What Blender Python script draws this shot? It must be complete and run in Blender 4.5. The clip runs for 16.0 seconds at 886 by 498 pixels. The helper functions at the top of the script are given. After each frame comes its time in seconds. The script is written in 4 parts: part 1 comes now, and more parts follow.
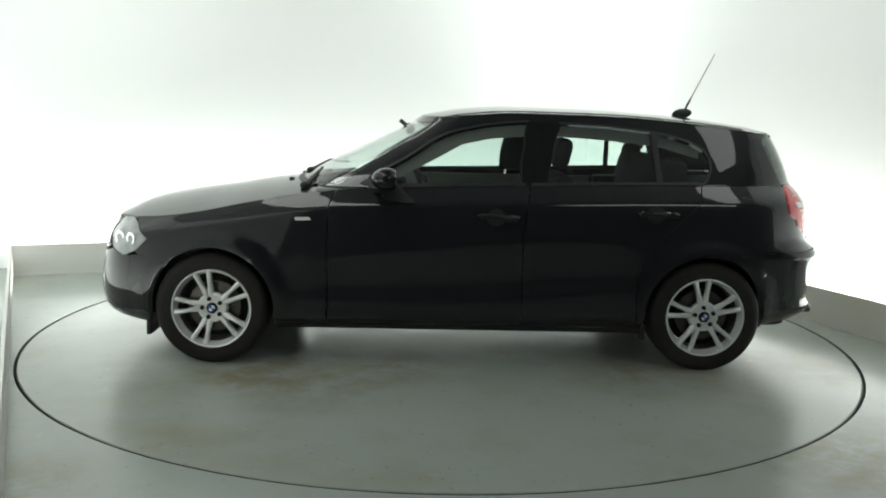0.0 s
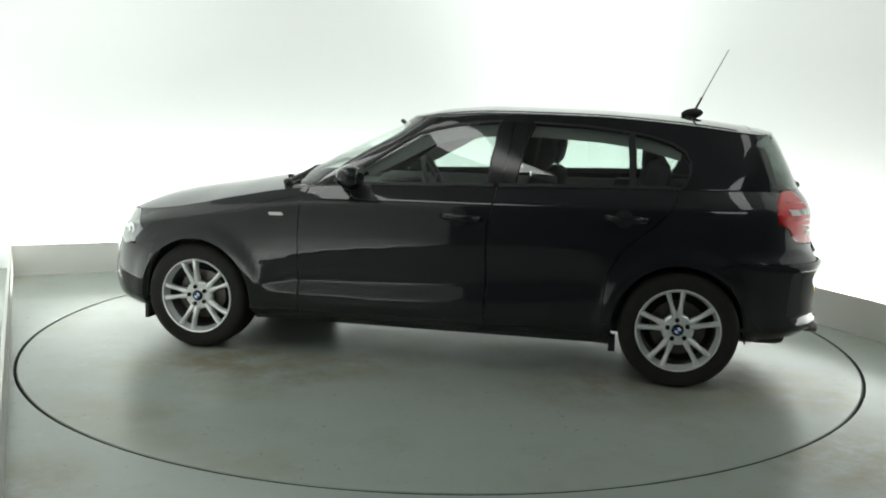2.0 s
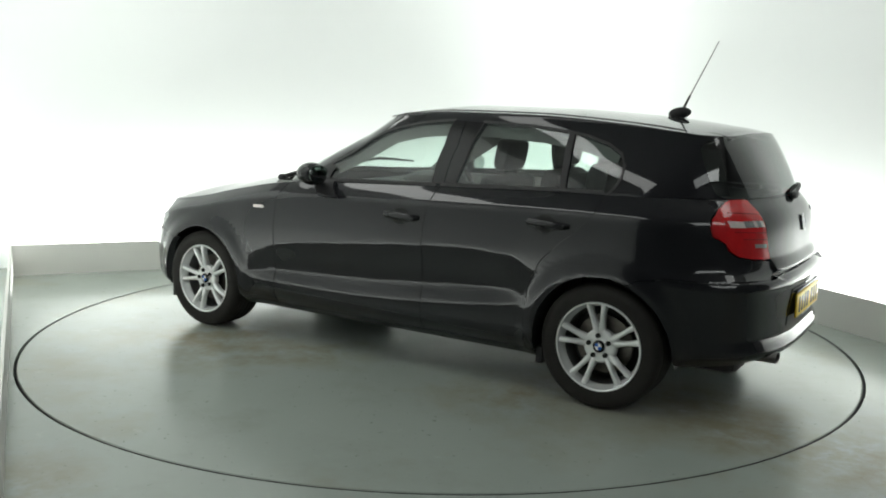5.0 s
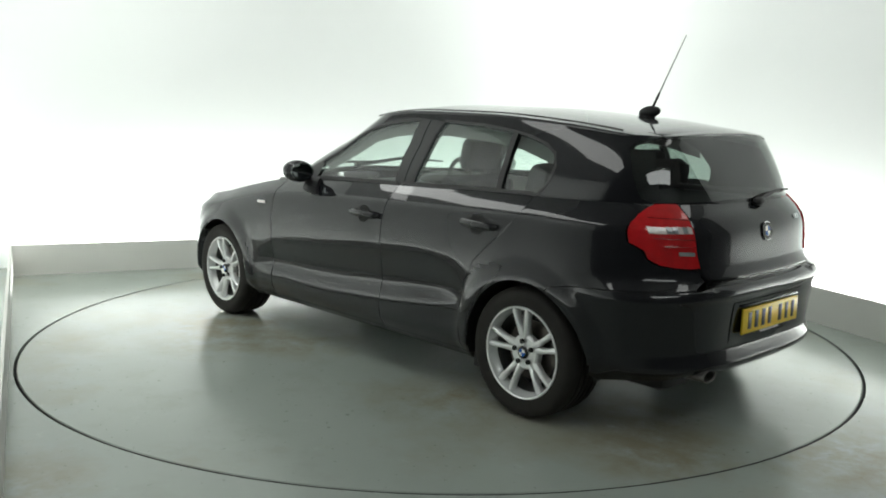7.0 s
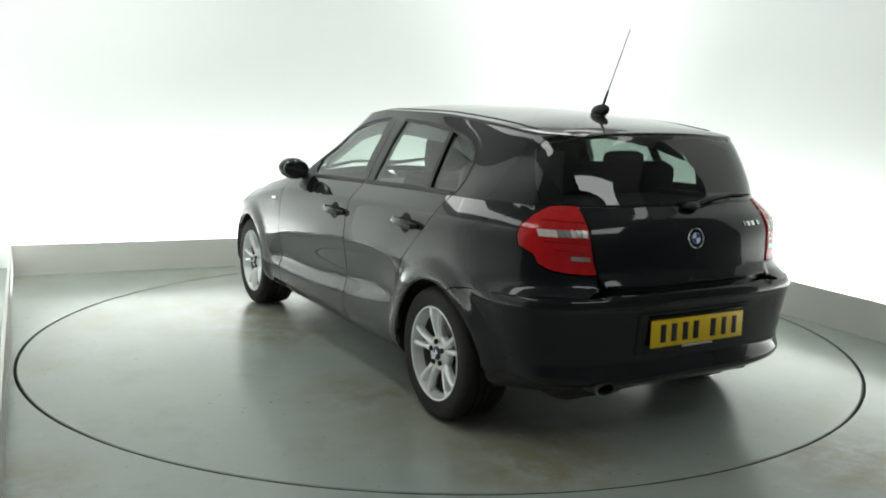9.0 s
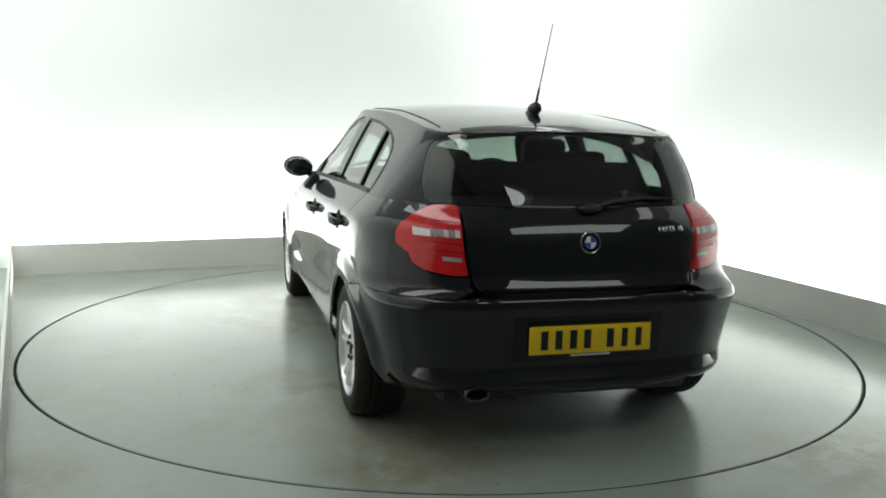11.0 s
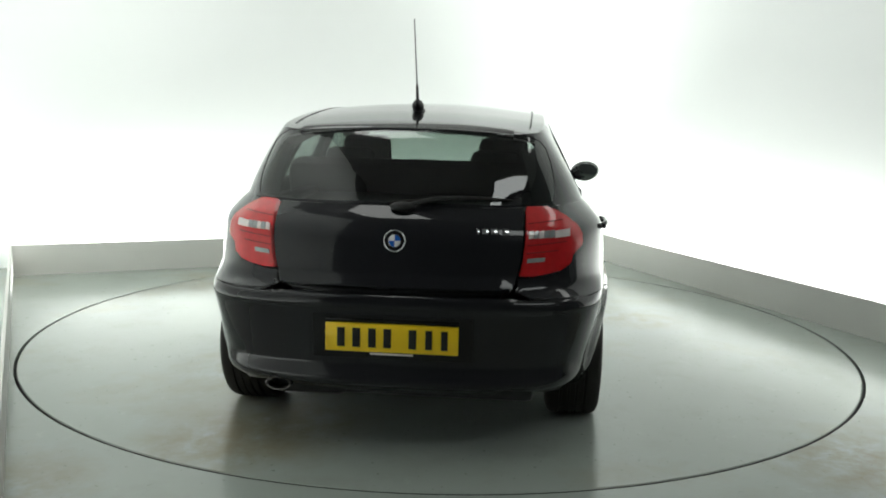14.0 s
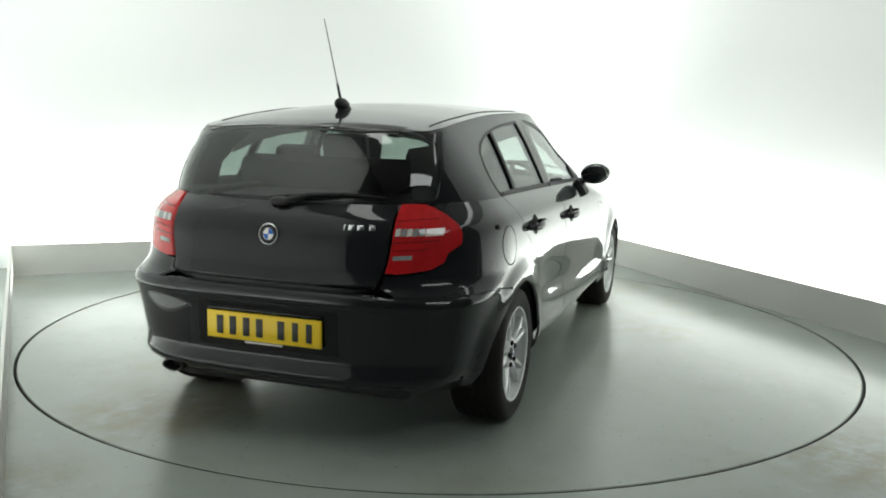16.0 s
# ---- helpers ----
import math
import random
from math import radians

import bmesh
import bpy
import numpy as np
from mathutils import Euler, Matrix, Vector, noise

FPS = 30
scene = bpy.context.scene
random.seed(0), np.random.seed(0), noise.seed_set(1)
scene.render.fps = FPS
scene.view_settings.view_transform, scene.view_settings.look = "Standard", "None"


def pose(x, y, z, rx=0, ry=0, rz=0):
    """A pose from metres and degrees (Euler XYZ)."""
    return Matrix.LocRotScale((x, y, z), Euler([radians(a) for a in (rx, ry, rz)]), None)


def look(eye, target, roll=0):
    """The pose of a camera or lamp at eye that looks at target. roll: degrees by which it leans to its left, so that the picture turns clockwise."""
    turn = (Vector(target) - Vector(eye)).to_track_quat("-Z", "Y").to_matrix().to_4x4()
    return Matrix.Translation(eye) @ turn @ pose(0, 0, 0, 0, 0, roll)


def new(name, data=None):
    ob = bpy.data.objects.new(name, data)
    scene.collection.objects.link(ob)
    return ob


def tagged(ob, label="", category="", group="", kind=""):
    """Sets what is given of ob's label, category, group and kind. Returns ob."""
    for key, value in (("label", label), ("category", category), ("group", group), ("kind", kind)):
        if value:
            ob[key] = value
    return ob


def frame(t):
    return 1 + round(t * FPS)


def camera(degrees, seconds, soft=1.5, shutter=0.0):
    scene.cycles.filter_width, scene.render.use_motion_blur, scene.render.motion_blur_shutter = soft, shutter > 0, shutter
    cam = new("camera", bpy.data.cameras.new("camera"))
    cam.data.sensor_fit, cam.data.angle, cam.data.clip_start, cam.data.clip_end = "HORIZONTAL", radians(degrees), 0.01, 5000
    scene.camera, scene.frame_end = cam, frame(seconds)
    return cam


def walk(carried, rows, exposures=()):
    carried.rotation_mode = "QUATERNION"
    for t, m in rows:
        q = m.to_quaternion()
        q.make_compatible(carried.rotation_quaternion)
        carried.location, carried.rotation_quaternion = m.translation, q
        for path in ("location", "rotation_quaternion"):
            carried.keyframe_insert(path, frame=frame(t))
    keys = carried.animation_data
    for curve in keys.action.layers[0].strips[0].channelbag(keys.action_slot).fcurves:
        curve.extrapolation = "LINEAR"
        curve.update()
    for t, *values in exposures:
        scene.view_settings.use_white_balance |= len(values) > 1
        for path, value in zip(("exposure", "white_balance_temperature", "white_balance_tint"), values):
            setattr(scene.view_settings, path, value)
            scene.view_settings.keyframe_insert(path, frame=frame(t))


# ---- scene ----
from mathutils.geometry import delaunay_2d_cdt

# ---------------------------------------------------------------- camera
EYE = (0.0, -5.4697, 1.3733)
cam = camera(53.35, 16.0, soft=1.9)
CAM_POSE = Matrix.Translation(EYE) @ pose(0, 0, 0, 0, 0, -0.027) @ pose(0, 0, 0, 90 - 8.869, 0, 0) @ pose(0, 0, 0, 0, 0, 1.325)
walk(cam, [(0, CAM_POSE), (16, CAM_POSE)], exposures=[(0, 0.0), (16, 0.0)])

# ---------------------------------------------------------------- light
WORLD = bpy.data.worlds.new("dark_hall")
WORLD.use_nodes = True
WORLD.node_tree.nodes["Background"].inputs[0].default_value = (0.9, 1.0, 0.96, 1)
WORLD.node_tree.nodes["Background"].inputs[1].default_value = 0.02
scene.world = WORLD

# the booth is a rectangle turned on the floor: its far corners, and the ways along its walls
CORNER_L = Vector((-3.41, 1.42, 0))
CORNER_R = Vector((1.30, 3.415, 0))
ALONG = (CORNER_R - CORNER_L).normalized()        # along the back wall
SIDE = Vector((ALONG.y, -ALONG.x, 0))             # from the back wall towards the open side
BOOTH_W = (CORNER_R - CORNER_L).length
BOOTH_D = 8.6
BOOTH_H = 3.6
LEDGE = 0.245                                     # height of the low grey ledge
TURN_DEG = math.degrees(math.atan2(ALONG.y, ALONG.x))


def lamp(name, m, sx, sy, watts, color):
    d = bpy.data.lights.new(name, "AREA")
    d.shape, d.size, d.size_y, d.energy, d.color = "RECTANGLE", sx, sy, watts, color
    ob = new(name, d)
    ob.matrix_world = m
    return ob


def booth(a, d, z):
    """A point of the booth: a along the back wall from the far left corner, d from it towards the open side."""
    p = CORNER_L + ALONG * a + SIDE * d
    return Vector((p.x, p.y, z))


TROUGH_W = 14.5
WASH_W = 6.5
PANEL_GLOW = 2.8
LIGHT_SPOTS = [(3.2, 7.75, 2.4, 1.2)]            # a, d, size along and across the booth
COOL = (0.97, 1.0, 0.965)
# strips in the trough behind the low ledge wash the white walls from below
GAP = 0.40                                        # depth of the trough


def left_edge(d):
    """How far the left ledge stands in from the booth's left line."""
    return 0.043 * d


def strips(name, inset, z, aim_z, watts, wide, left):
    """A strip lamp along each of the three white walls, turned to the wall; the left one has its own share of the power."""
    e = left_edge(3.0)
    for mid, aim, length, share in ((booth(BOOTH_W / 2, inset, z), booth(BOOTH_W / 2, -GAP, aim_z), BOOTH_W - 0.4, 1.0),
                                   (booth(BOOTH_W - inset, 3.0, z), booth(BOOTH_W + GAP, 3.0, aim_z), 5.6, 1.0),
                                   (booth(inset + e, 2.8, z), booth(-GAP + e, 2.8, aim_z), 5.2, left)):
        lamp(name, look(mid, aim), length, wide, watts * length * share, COOL)


strips("trough_light", -0.14, 0.07, 1.1, TROUGH_W, 0.14, 0.40)
strips("ceiling_wall_washer", 0.60, BOOTH_H - 0.15, 1.7, WASH_W, 0.9, 1.5)

# ---------------------------------------------------------------- materials
def mat(name, color, rough=0.5, metal=0.0, spec=0.5, coat=0.0, vary=0.0, scale=8.0, bump=0.0, bump_scale=60.0, glow=0.0, rough_vary=0.0):
    m = bpy.data.materials.new(name)
    m.use_nodes = True
    nt = m.node_tree
    b = nt.nodes["Principled BSDF"]
    b.inputs["Base Color"].default_value = (*color, 1)
    b.inputs["Roughness"].default_value = rough
    b.inputs["Metallic"].default_value = metal
    b.inputs["Specular IOR Level"].default_value = spec
    b.inputs["Coat Weight"].default_value = coat
    b.inputs["Coat Roughness"].default_value = 0.03
    if glow:
        b.inputs["Emission Color"].default_value = (*color, 1)
        b.inputs["Emission Strength"].default_value = glow
    tc = nt.nodes.new("ShaderNodeTexCoord")
    if vary or rough_vary:
        n1 = nt.nodes.new("ShaderNodeTexNoise")
        n1.inputs["Scale"].default_value, n1.inputs["Detail"].default_value = scale, 8
        nt.links.new(tc.outputs["Object"], n1.inputs["Vector"])
        if vary:
            mx = nt.nodes.new("ShaderNodeMix")
            mx.data_type = "RGBA"
            mx.inputs["A"].default_value = (*[c * (1 - vary) for c in color], 1)
            mx.inputs["B"].default_value = (*[min(1, c * (1 + vary)) for c in color], 1)
            nt.links.new(n1.outputs["Fac"], mx.inputs["Factor"])
            nt.links.new(mx.outputs["Result"], b.inputs["Base Color"])
        if rough_vary:
            mr = nt.nodes.new("ShaderNodeMapRange")
            mr.inputs["To Min"].default_value, mr.inputs["To Max"].default_value = max(0, rough - rough_vary), rough + rough_vary
            nt.links.new(n1.outputs["Fac"], mr.inputs["Value"])
            nt.links.new(mr.outputs["Result"], b.inputs["Roughness"])
    if bump:
        n2 = nt.nodes.new("ShaderNodeTexNoise")
        n2.inputs["Scale"].default_value, n2.inputs["Detail"].default_value = bump_scale, 4
        nt.links.new(tc.outputs["Object"], n2.inputs["Vector"])
        bp = nt.nodes.new("ShaderNodeBump")
        bp.inputs["Strength"].default_value, bp.inputs["Distance"].default_value = bump, 0.01
        nt.links.new(n2.outputs["Fac"], bp.inputs["Height"])
        nt.links.new(bp.outputs["Normal"], b.inputs["Normal"])
    return m


def glass(name, color, rough=0.0, sheen=0.07):
    """Thin glazing: a tinted see-through sheet with a mirror sheen by its angle."""
    m = bpy.data.materials.new(name)
    m.use_nodes = True
    nt = m.node_tree
    nt.nodes.clear()
    out = nt.nodes.new("ShaderNodeOutputMaterial")
    tr = nt.nodes.new("ShaderNodeBsdfTransparent")
    tr.inputs[0].default_value = (*color, 1)
    gl = nt.nodes.new("ShaderNodeBsdfGlossy")
    gl.inputs["Roughness"].default_value = rough
    gl.inputs["Color"].default_value = (1, 1, 1, 1)
    lw = nt.nodes.new("ShaderNodeLayerWeight")
    pw = nt.nodes.new("ShaderNodeMath")
    pw.operation = "POWER"
    pw.inputs[1].default_value = 4.5
    nt.links.new(lw.outputs["Facing"], pw.inputs[0])
    fr = nt.nodes.new("ShaderNodeMath")
    fr.operation = "MULTIPLY_ADD"
    fr.inputs[1].default_value, fr.inputs[2].default_value = 0.9, sheen
    nt.links.new(pw.outputs[0], fr.inputs[0])
    mx = nt.nodes.new("ShaderNodeMixShader")
    nt.links.new(fr.outputs[0], mx.inputs[0])
    nt.links.new(tr.outputs[0], mx.inputs[1])
    nt.links.new(gl.outputs[0], mx.inputs[2])
    nt.links.new(mx.outputs[0], out.inputs[0])
    return m


def floor_material(name, base, stain_seed, stain, spots):
    """Sealed grey-green floor with worn, stained and scuffed places."""
    m = mat(name, base, rough=0.2, spec=0.5, bump=0.015, bump_scale=3.0)
    nt = m.node_tree
    b = nt.nodes["Principled BSDF"]
    tc = nt.nodes.new("ShaderNodeTexCoord")
    mp = nt.nodes.new("ShaderNodeMapping")
    mp.inputs["Location"].default_value = (stain_seed, stain_seed * 0.7, 0)
    nt.links.new(tc.outputs["Object"], mp.inputs["Vector"])

    def noise_ramp(scale, lo, hi, detail=7, rough=0.6):
        n = nt.nodes.new("ShaderNodeTexNoise")
        n.inputs["Scale"].default_value, n.inputs["Detail"].default_value, n.inputs["Roughness"].default_value = scale, detail, rough
        nt.links.new(mp.outputs[0], n.inputs["Vector"])
        r = nt.nodes.new("ShaderNodeMapRange")
        r.inputs["From Min"].default_value, r.inputs["From Max"].default_value = lo, hi
        nt.links.new(n.outputs["Fac"], r.inputs["Value"])
        return r.outputs["Result"]

    def mix(fac, a, col):
        x = nt.nodes.new("ShaderNodeMix")
        x.data_type = "RGBA"
        nt.links.new(fac, x.inputs["Factor"])
        if isinstance(a, tuple):
            x.inputs["A"].default_value = (*a, 1)
        else:
            nt.links.new(a, x.inputs["A"])
        x.inputs["B"].default_value = (*col, 1)
        return x.outputs["Result"]

    def scaled(sock, k):
        x = nt.nodes.new("ShaderNodeMath")
        x.operation = "MULTIPLY"
        x.inputs[1].default_value = k
        nt.links.new(sock, x.inputs[0])
        return x.outputs[0]

    c = mix(scaled(noise_ramp(1.1, 0.2, 0.8, 3, 0.5), 0.4), base, tuple(v * 1.07 for v in base))
    c = mix(scaled(noise_ramp(0.75, 0.52, 0.78, 8, 0.65), stain), c, (base[0] * 0.86, base[1] * 0.70, base[2] * 0.54))
    c = mix(scaled(noise_ramp(3.1, 0.53, 0.85, 8, 0.65), 0.4), c, (base[0] * 0.72, base[1] * 0.66, base[2] * 0.6))
    c = mix(scaled(noise_ramp(38.0, 0.70, 0.73, 2, 0.5), 0.55), c, (base[0] * 0.35, base[1] * 0.33, base[2] * 0.3))    # grit
    c = mix(scaled(noise_ramp(7.0, 0.60, 0.72, 9, 0.75), 0.35), c, tuple(min(1, v * 1.45) for v in base))            # worn pale scuffs
    for x, y, size in spots:                      # dried brown water marks with ragged edges
        dv = nt.nodes.new("ShaderNodeVectorMath")
        dv.operation = "DISTANCE"
        dv.inputs[1].default_value = (x, y, 0)
        nt.links.new(tc.outputs["Object"], dv.inputs[0])
        fall = nt.nodes.new("ShaderNodeMapRange")
        fall.inputs["From Min"].default_value, fall.inputs["From Max"].default_value = size * 1.4, size * 0.2
        nt.links.new(dv.outputs["Value"], fall.inputs["Value"])
        mul = nt.nodes.new("ShaderNodeMath")
        mul.operation = "MULTIPLY"
        nt.links.new(fall.outputs["Result"], mul.inputs[0])
        nt.links.new(noise_ramp(4.5, 0.38, 0.66, 9, 0.7), mul.inputs[1])
        c = mix(scaled(mul.outputs[0], 0.95), c, (base[0] * 0.78, base[1] * 0.62, base[2] * 0.46))
    nt.links.new(c, b.inputs["Base Color"])
    r = nt.nodes.new("ShaderNodeMapRange")
    r.inputs["To Min"].default_value, r.inputs["To Max"].default_value = 0.17, 0.262
    nt.links.new(noise_ramp(2.2, 0.2, 0.8, 3, 0.5), r.inputs["Value"])
    nt.links.new(r.outputs["Result"], b.inputs["Roughness"])
    return m


FLOOR_C = (0.315, 0.352, 0.322)
M_FLOOR = floor_material("sealed_floor", FLOOR_C, 3.7, 0.9, [(1.67, -1.94, 0.35), (1.74, -2.14, 0.35), (-1.52, -2.45, 0.25)])
M_TABLE = floor_material("sealed_floor_disc", FLOOR_C, 11.3, 0.8, [(0.95, 0.89, 0.35), (0.26, 0.87, 0.3), (-1.06, 0.86, 0.4), (-1.8, 0.52, 0.35), (0.61, 1.2, 0.35), (0.57, -1.27, 0.3), (-2.06, 0.76, 0.3), (1.07, 1.07, 0.3), (-2.08, 0.69, 0.25)])
M_WALL = mat("white_wall_paint", (0.86, 0.885, 0.87), rough=0.75, vary=0.015, scale=0.7, bump=0.03, bump_scale=180)
M_LEDGE = mat("grey_white_ledge_paint", (0.74, 0.74, 0.70), rough=0.55, vary=0.04, scale=2.0, bump=0.03, bump_scale=90)
M_CEIL = mat("grey_ceiling_paint", (0.24, 0.24, 0.24), rough=0.8, vary=0.03, scale=1.0)
# for the added walls out of view, which only darken the car's reflections
M_DARK = mat("grey_unseen_wall", (0.115, 0.118, 0.12), rough=0.9, vary=0.2, scale=3)
M_GAP = mat("dark_gap", (0.012, 0.013, 0.012), rough=0.8)
M_PANEL = mat("lit_diffuser", (0.95, 1.0, 0.98), rough=0.5, glow=PANEL_GLOW)
M_METAL_FRAME = mat("white_metal", (0.7, 0.7, 0.7), rough=0.4)

M_PAINT = mat("black_car_paint", (0.0095, 0.0102, 0.0125), rough=0.45, spec=0.05, coat=1.0)
M_PLASTIC = mat("black_plastic", (0.012, 0.012, 0.013), rough=0.45, bump=0.05, bump_scale=400)
M_TRIM = mat("gloss_black_trim", (0.006, 0.006, 0.007), rough=0.12, spec=0.5)
M_RUBBER = mat("tyre_rubber", (0.019, 0.0175, 0.0155), rough=0.75, spec=0.3, vary=0.25, scale=25, bump=0.08, bump_scale=150)
M_ALLOY = mat("silver_alloy", (0.82, 0.83, 0.83), rough=0.28, metal=0.42, coat=0.6, vary=0.03, scale=30)
M_ALLOY_DK = mat("rim_well_metal", (0.22, 0.22, 0.22), rough=0.45, metal=0.9, vary=0.2, scale=30)
# darker than the alloy: the shade inside the wheel is in this colour
M_RIM_WELL = mat("shaded_rim_well", (0.16, 0.16, 0.155), rough=0.55, metal=0.5, vary=0.3, scale=40)
M_DISC = mat("brake_disc_steel", (0.12, 0.11, 0.10), rough=0.4, metal=1.0, vary=0.3, scale=40)
M_CHROME = mat("chrome", (0.82, 0.83, 0.84), rough=0.08, metal=1.0)
M_EXHAUST = mat("exhaust_steel", (0.14, 0.135, 0.13), rough=0.38, metal=1.0, vary=0.2, scale=40)
M_WINDOW = glass("green_tinted_glass", (0.72, 0.81, 0.77))
M_SHIELD = glass("windscreen_glass", (0.78, 0.86, 0.82))
M_REAR_GLASS = glass("dark_tinted_glass", (0.25, 0.30, 0.275), sheen=0.085)
M_RED = mat("red_lens", (0.62, 0.012, 0.016), rough=0.12, spec=0.5, coat=0.5, vary=0.25, scale=30)
M_RED_DEEP = mat("deep_red_lens", (0.22, 0.004, 0.008), rough=0.1, coat=1.0)
M_CLEAR = mat("clear_lens", (0.80, 0.72, 0.70), rough=0.08, spec=0.6, coat=1.0, vary=0.15, scale=60)
M_HEAD = mat("headlight_glass", (0.33, 0.35, 0.35), rough=0.08, spec=0.6, coat=1.0, vary=0.5, scale=18)
M_YELLOW = mat("yellow_reflective_plate", (0.98, 0.66, 0.02), rough=0.35, vary=0.04, scale=40)
M_INK = mat("black_plate_ink", (0.01, 0.01, 0.01), rough=0.4)
M_SEAT = mat("black_seat_cloth", (0.028, 0.028, 0.03), rough=0.9, vary=0.25, scale=60, bump=0.2, bump_scale=500)
M_DASH = mat("dark_dash_plastic", (0.05, 0.05, 0.05), rough=0.6, bump=0.1, bump_scale=500)
M_HEADLINER = mat("light_grey_headliner", (0.42, 0.42, 0.40), rough=0.9, vary=0.05, scale=60)
M_RAIL = mat("grey_pillar_cloth", (0.20, 0.20, 0.196), rough=0.9, vary=0.08, scale=60)
M_MIRROR = mat("dark_mirror_glass", (0.30, 0.33, 0.32), rough=0.04, metal=1.0)
M_BLUE = mat("blue_enamel", (0.02, 0.12, 0.5), rough=0.15, coat=1.0)
M_WHITE = mat("white_enamel", (0.8, 0.8, 0.82), rough=0.15, coat=1.0)


# ---------------------------------------------------------------- mesh tools
def mesh_ob(name, bm, material, parent=None, smooth=True, angle=35, m=None):
    bmesh.ops.recalc_face_normals(bm, faces=bm.faces[:])
    me = bpy.data.meshes.new(name)
    bm.to_mesh(me)
    bm.free()
    for mt in (material if isinstance(material, (list, tuple)) else [material]):
        me.materials.append(mt)
    if smooth:
        me.shade_smooth()
        me.set_sharp_from_angle(angle=radians(angle))
    ob = new(name, me)
    if parent:
        ob.parent = parent
    if m is not None:
        ob.matrix_basis = m
    return ob


def part(name, bm, material, parent, label="", smooth=True, angle=35):
    ob = mesh_ob(name, bm, material, parent, smooth, angle)
    if label:
        tagged(ob, label)
    return ob


def box(bm, lo, hi, bevel=0.0, m=None):
    vs = [bm.verts.new((x, y, z)) for x in (lo[0], hi[0]) for y in (lo[1], hi[1]) for z in (lo[2], hi[2])]
    fs = [bm.faces.new([vs[i] for i in f]) for f in ((0, 1, 3, 2), (4, 6, 7, 5), (0, 4, 5, 1), (2, 3, 7, 6), (0, 2, 6, 4), (1, 5, 7, 3))]
    if bevel:
        es = list({e for f in fs for e in f.edges})
        out = bmesh.ops.bevel(bm, geom=es, offset=bevel, segments=2, profile=0.5, affect="EDGES")
        vs = list({v for f in out["faces"] for v in f.verts} | {v for v in vs if v.is_valid})
    if m is not None:
        bmesh.ops.transform(bm, matrix=m, verts=vs)
    return vs


def lathe(bm, profile, axis="y", n=48, m=None, closed=False):
    """Turn (radius, height) pairs round the y or z axis."""
    rings = []
    for i in range(n):
        t = 2 * math.pi * i / n
        c, s = math.cos(t), math.sin(t)
        rings.append([bm.verts.new((r * c, h, r * s) if axis == "y" else (r * c, r * s, h)) for r, h in profile])
    k = len(profile)
    for i in range(n):
        a, b = rings[i], rings[(i + 1) % n]
        for j in range(k if closed else k - 1):
            bm.faces.new((a[j], a[(j + 1) % k], b[(j + 1) % k], b[j]))
    vs = [v for r in rings for v in r]
    if m is not None:
        bmesh.ops.transform(bm, matrix=m, verts=vs)
    return vs


def tube(bm, pts, radii, n=10, cap=True, flat=1.0):
    """A round bar along points, with a radius at each; flat squeezes it across."""
    pts = [Vector(p) for p in pts]
    if not isinstance(radii, (list, tuple)):
        radii = [radii] * len(pts)
    rings = []
    for i, p in enumerate(pts):
        d = (pts[min(i + 1, len(pts) - 1)] - pts[max(i - 1, 0)]).normalized()
        ref = Vector((0, 0, 1)) if abs(d.z) < 0.95 else Vector((1, 0, 0))
        u = d.cross(ref).normalized()
        w = u.cross(d)
        rings.append([bm.verts.new(p + (u * math.cos(2 * math.pi * k / n) + w * math.sin(2 * math.pi * k / n) * flat) * radii[i]) for k in range(n)])
    for a, b in zip(rings, rings[1:]):
        for k in range(n):
            bm.faces.new((a[k], a[(k + 1) % n], b[(k + 1) % n], b[k]))
    if cap:
        bm.faces.new(rings[0])
        bm.faces.new(rings[-1])


def curve(*keys):
    """A smooth monotone curve through (x, value) keys."""
    ks = sorted(keys)
    xs, ys = [k[0] for k in ks], [k[1] for k in ks]
    n = len(xs)
    d = [(ys[i + 1] - ys[i]) / (xs[i + 1] - xs[i]) for i in range(n - 1)]
    m = [d[0]] + [0 if d[i - 1] * d[i] <= 0 else 2 * d[i - 1] * d[i] / (d[i - 1] + d[i]) for i in range(1, n - 1)] + [d[-1]]

    def f(x):
        if x <= xs[0]:
            return ys[0]
        if x >= xs[-1]:
            return ys[-1]
        i = max(j for j in range(n - 1) if xs[j] <= x)
        h = xs[i + 1] - xs[i]
        t = (x - xs[i]) / h
        return (ys[i] * (1 + 2 * t) * (1 - t) ** 2 + m[i] * h * t * (1 - t) ** 2 + ys[i + 1] * t * t * (3 - 2 * t) - m[i + 1] * h * t * t * (1 - t))
    return f


def inside(p, poly):
    x, y = p
    c = False
    j = len(poly) - 1
    for i in range(len(poly)):
        xi, yi = poly[i]
        xj, yj = poly[j]
        if (yi > y) != (yj > y) and x < (xj - xi) * (y - yi) / (yj - yi) + xi:
            c = not c
        j = i
    return c


def rounded(poly, r, n=4):
    """A polygon with its corners rounded."""
    out = []
    k = len(poly)
    for i in range(k):
        p0, p, p1 = Vector(poly[i - 1]), Vector(poly[i]), Vector(poly[(i + 1) % k])
        a, b = p0 - p, p1 - p
        rr = min(r, a.length * 0.45, b.length * 0.45)
        pa, pb = p + a.normalized() * rr, p + b.normalized() * rr
        for j in range(n + 1):
            t = j / n
            q = pa * (1 - t) ** 2 + p * 2 * t * (1 - t) + pb * t * t
            out.append((q.x, q.y))
    return out


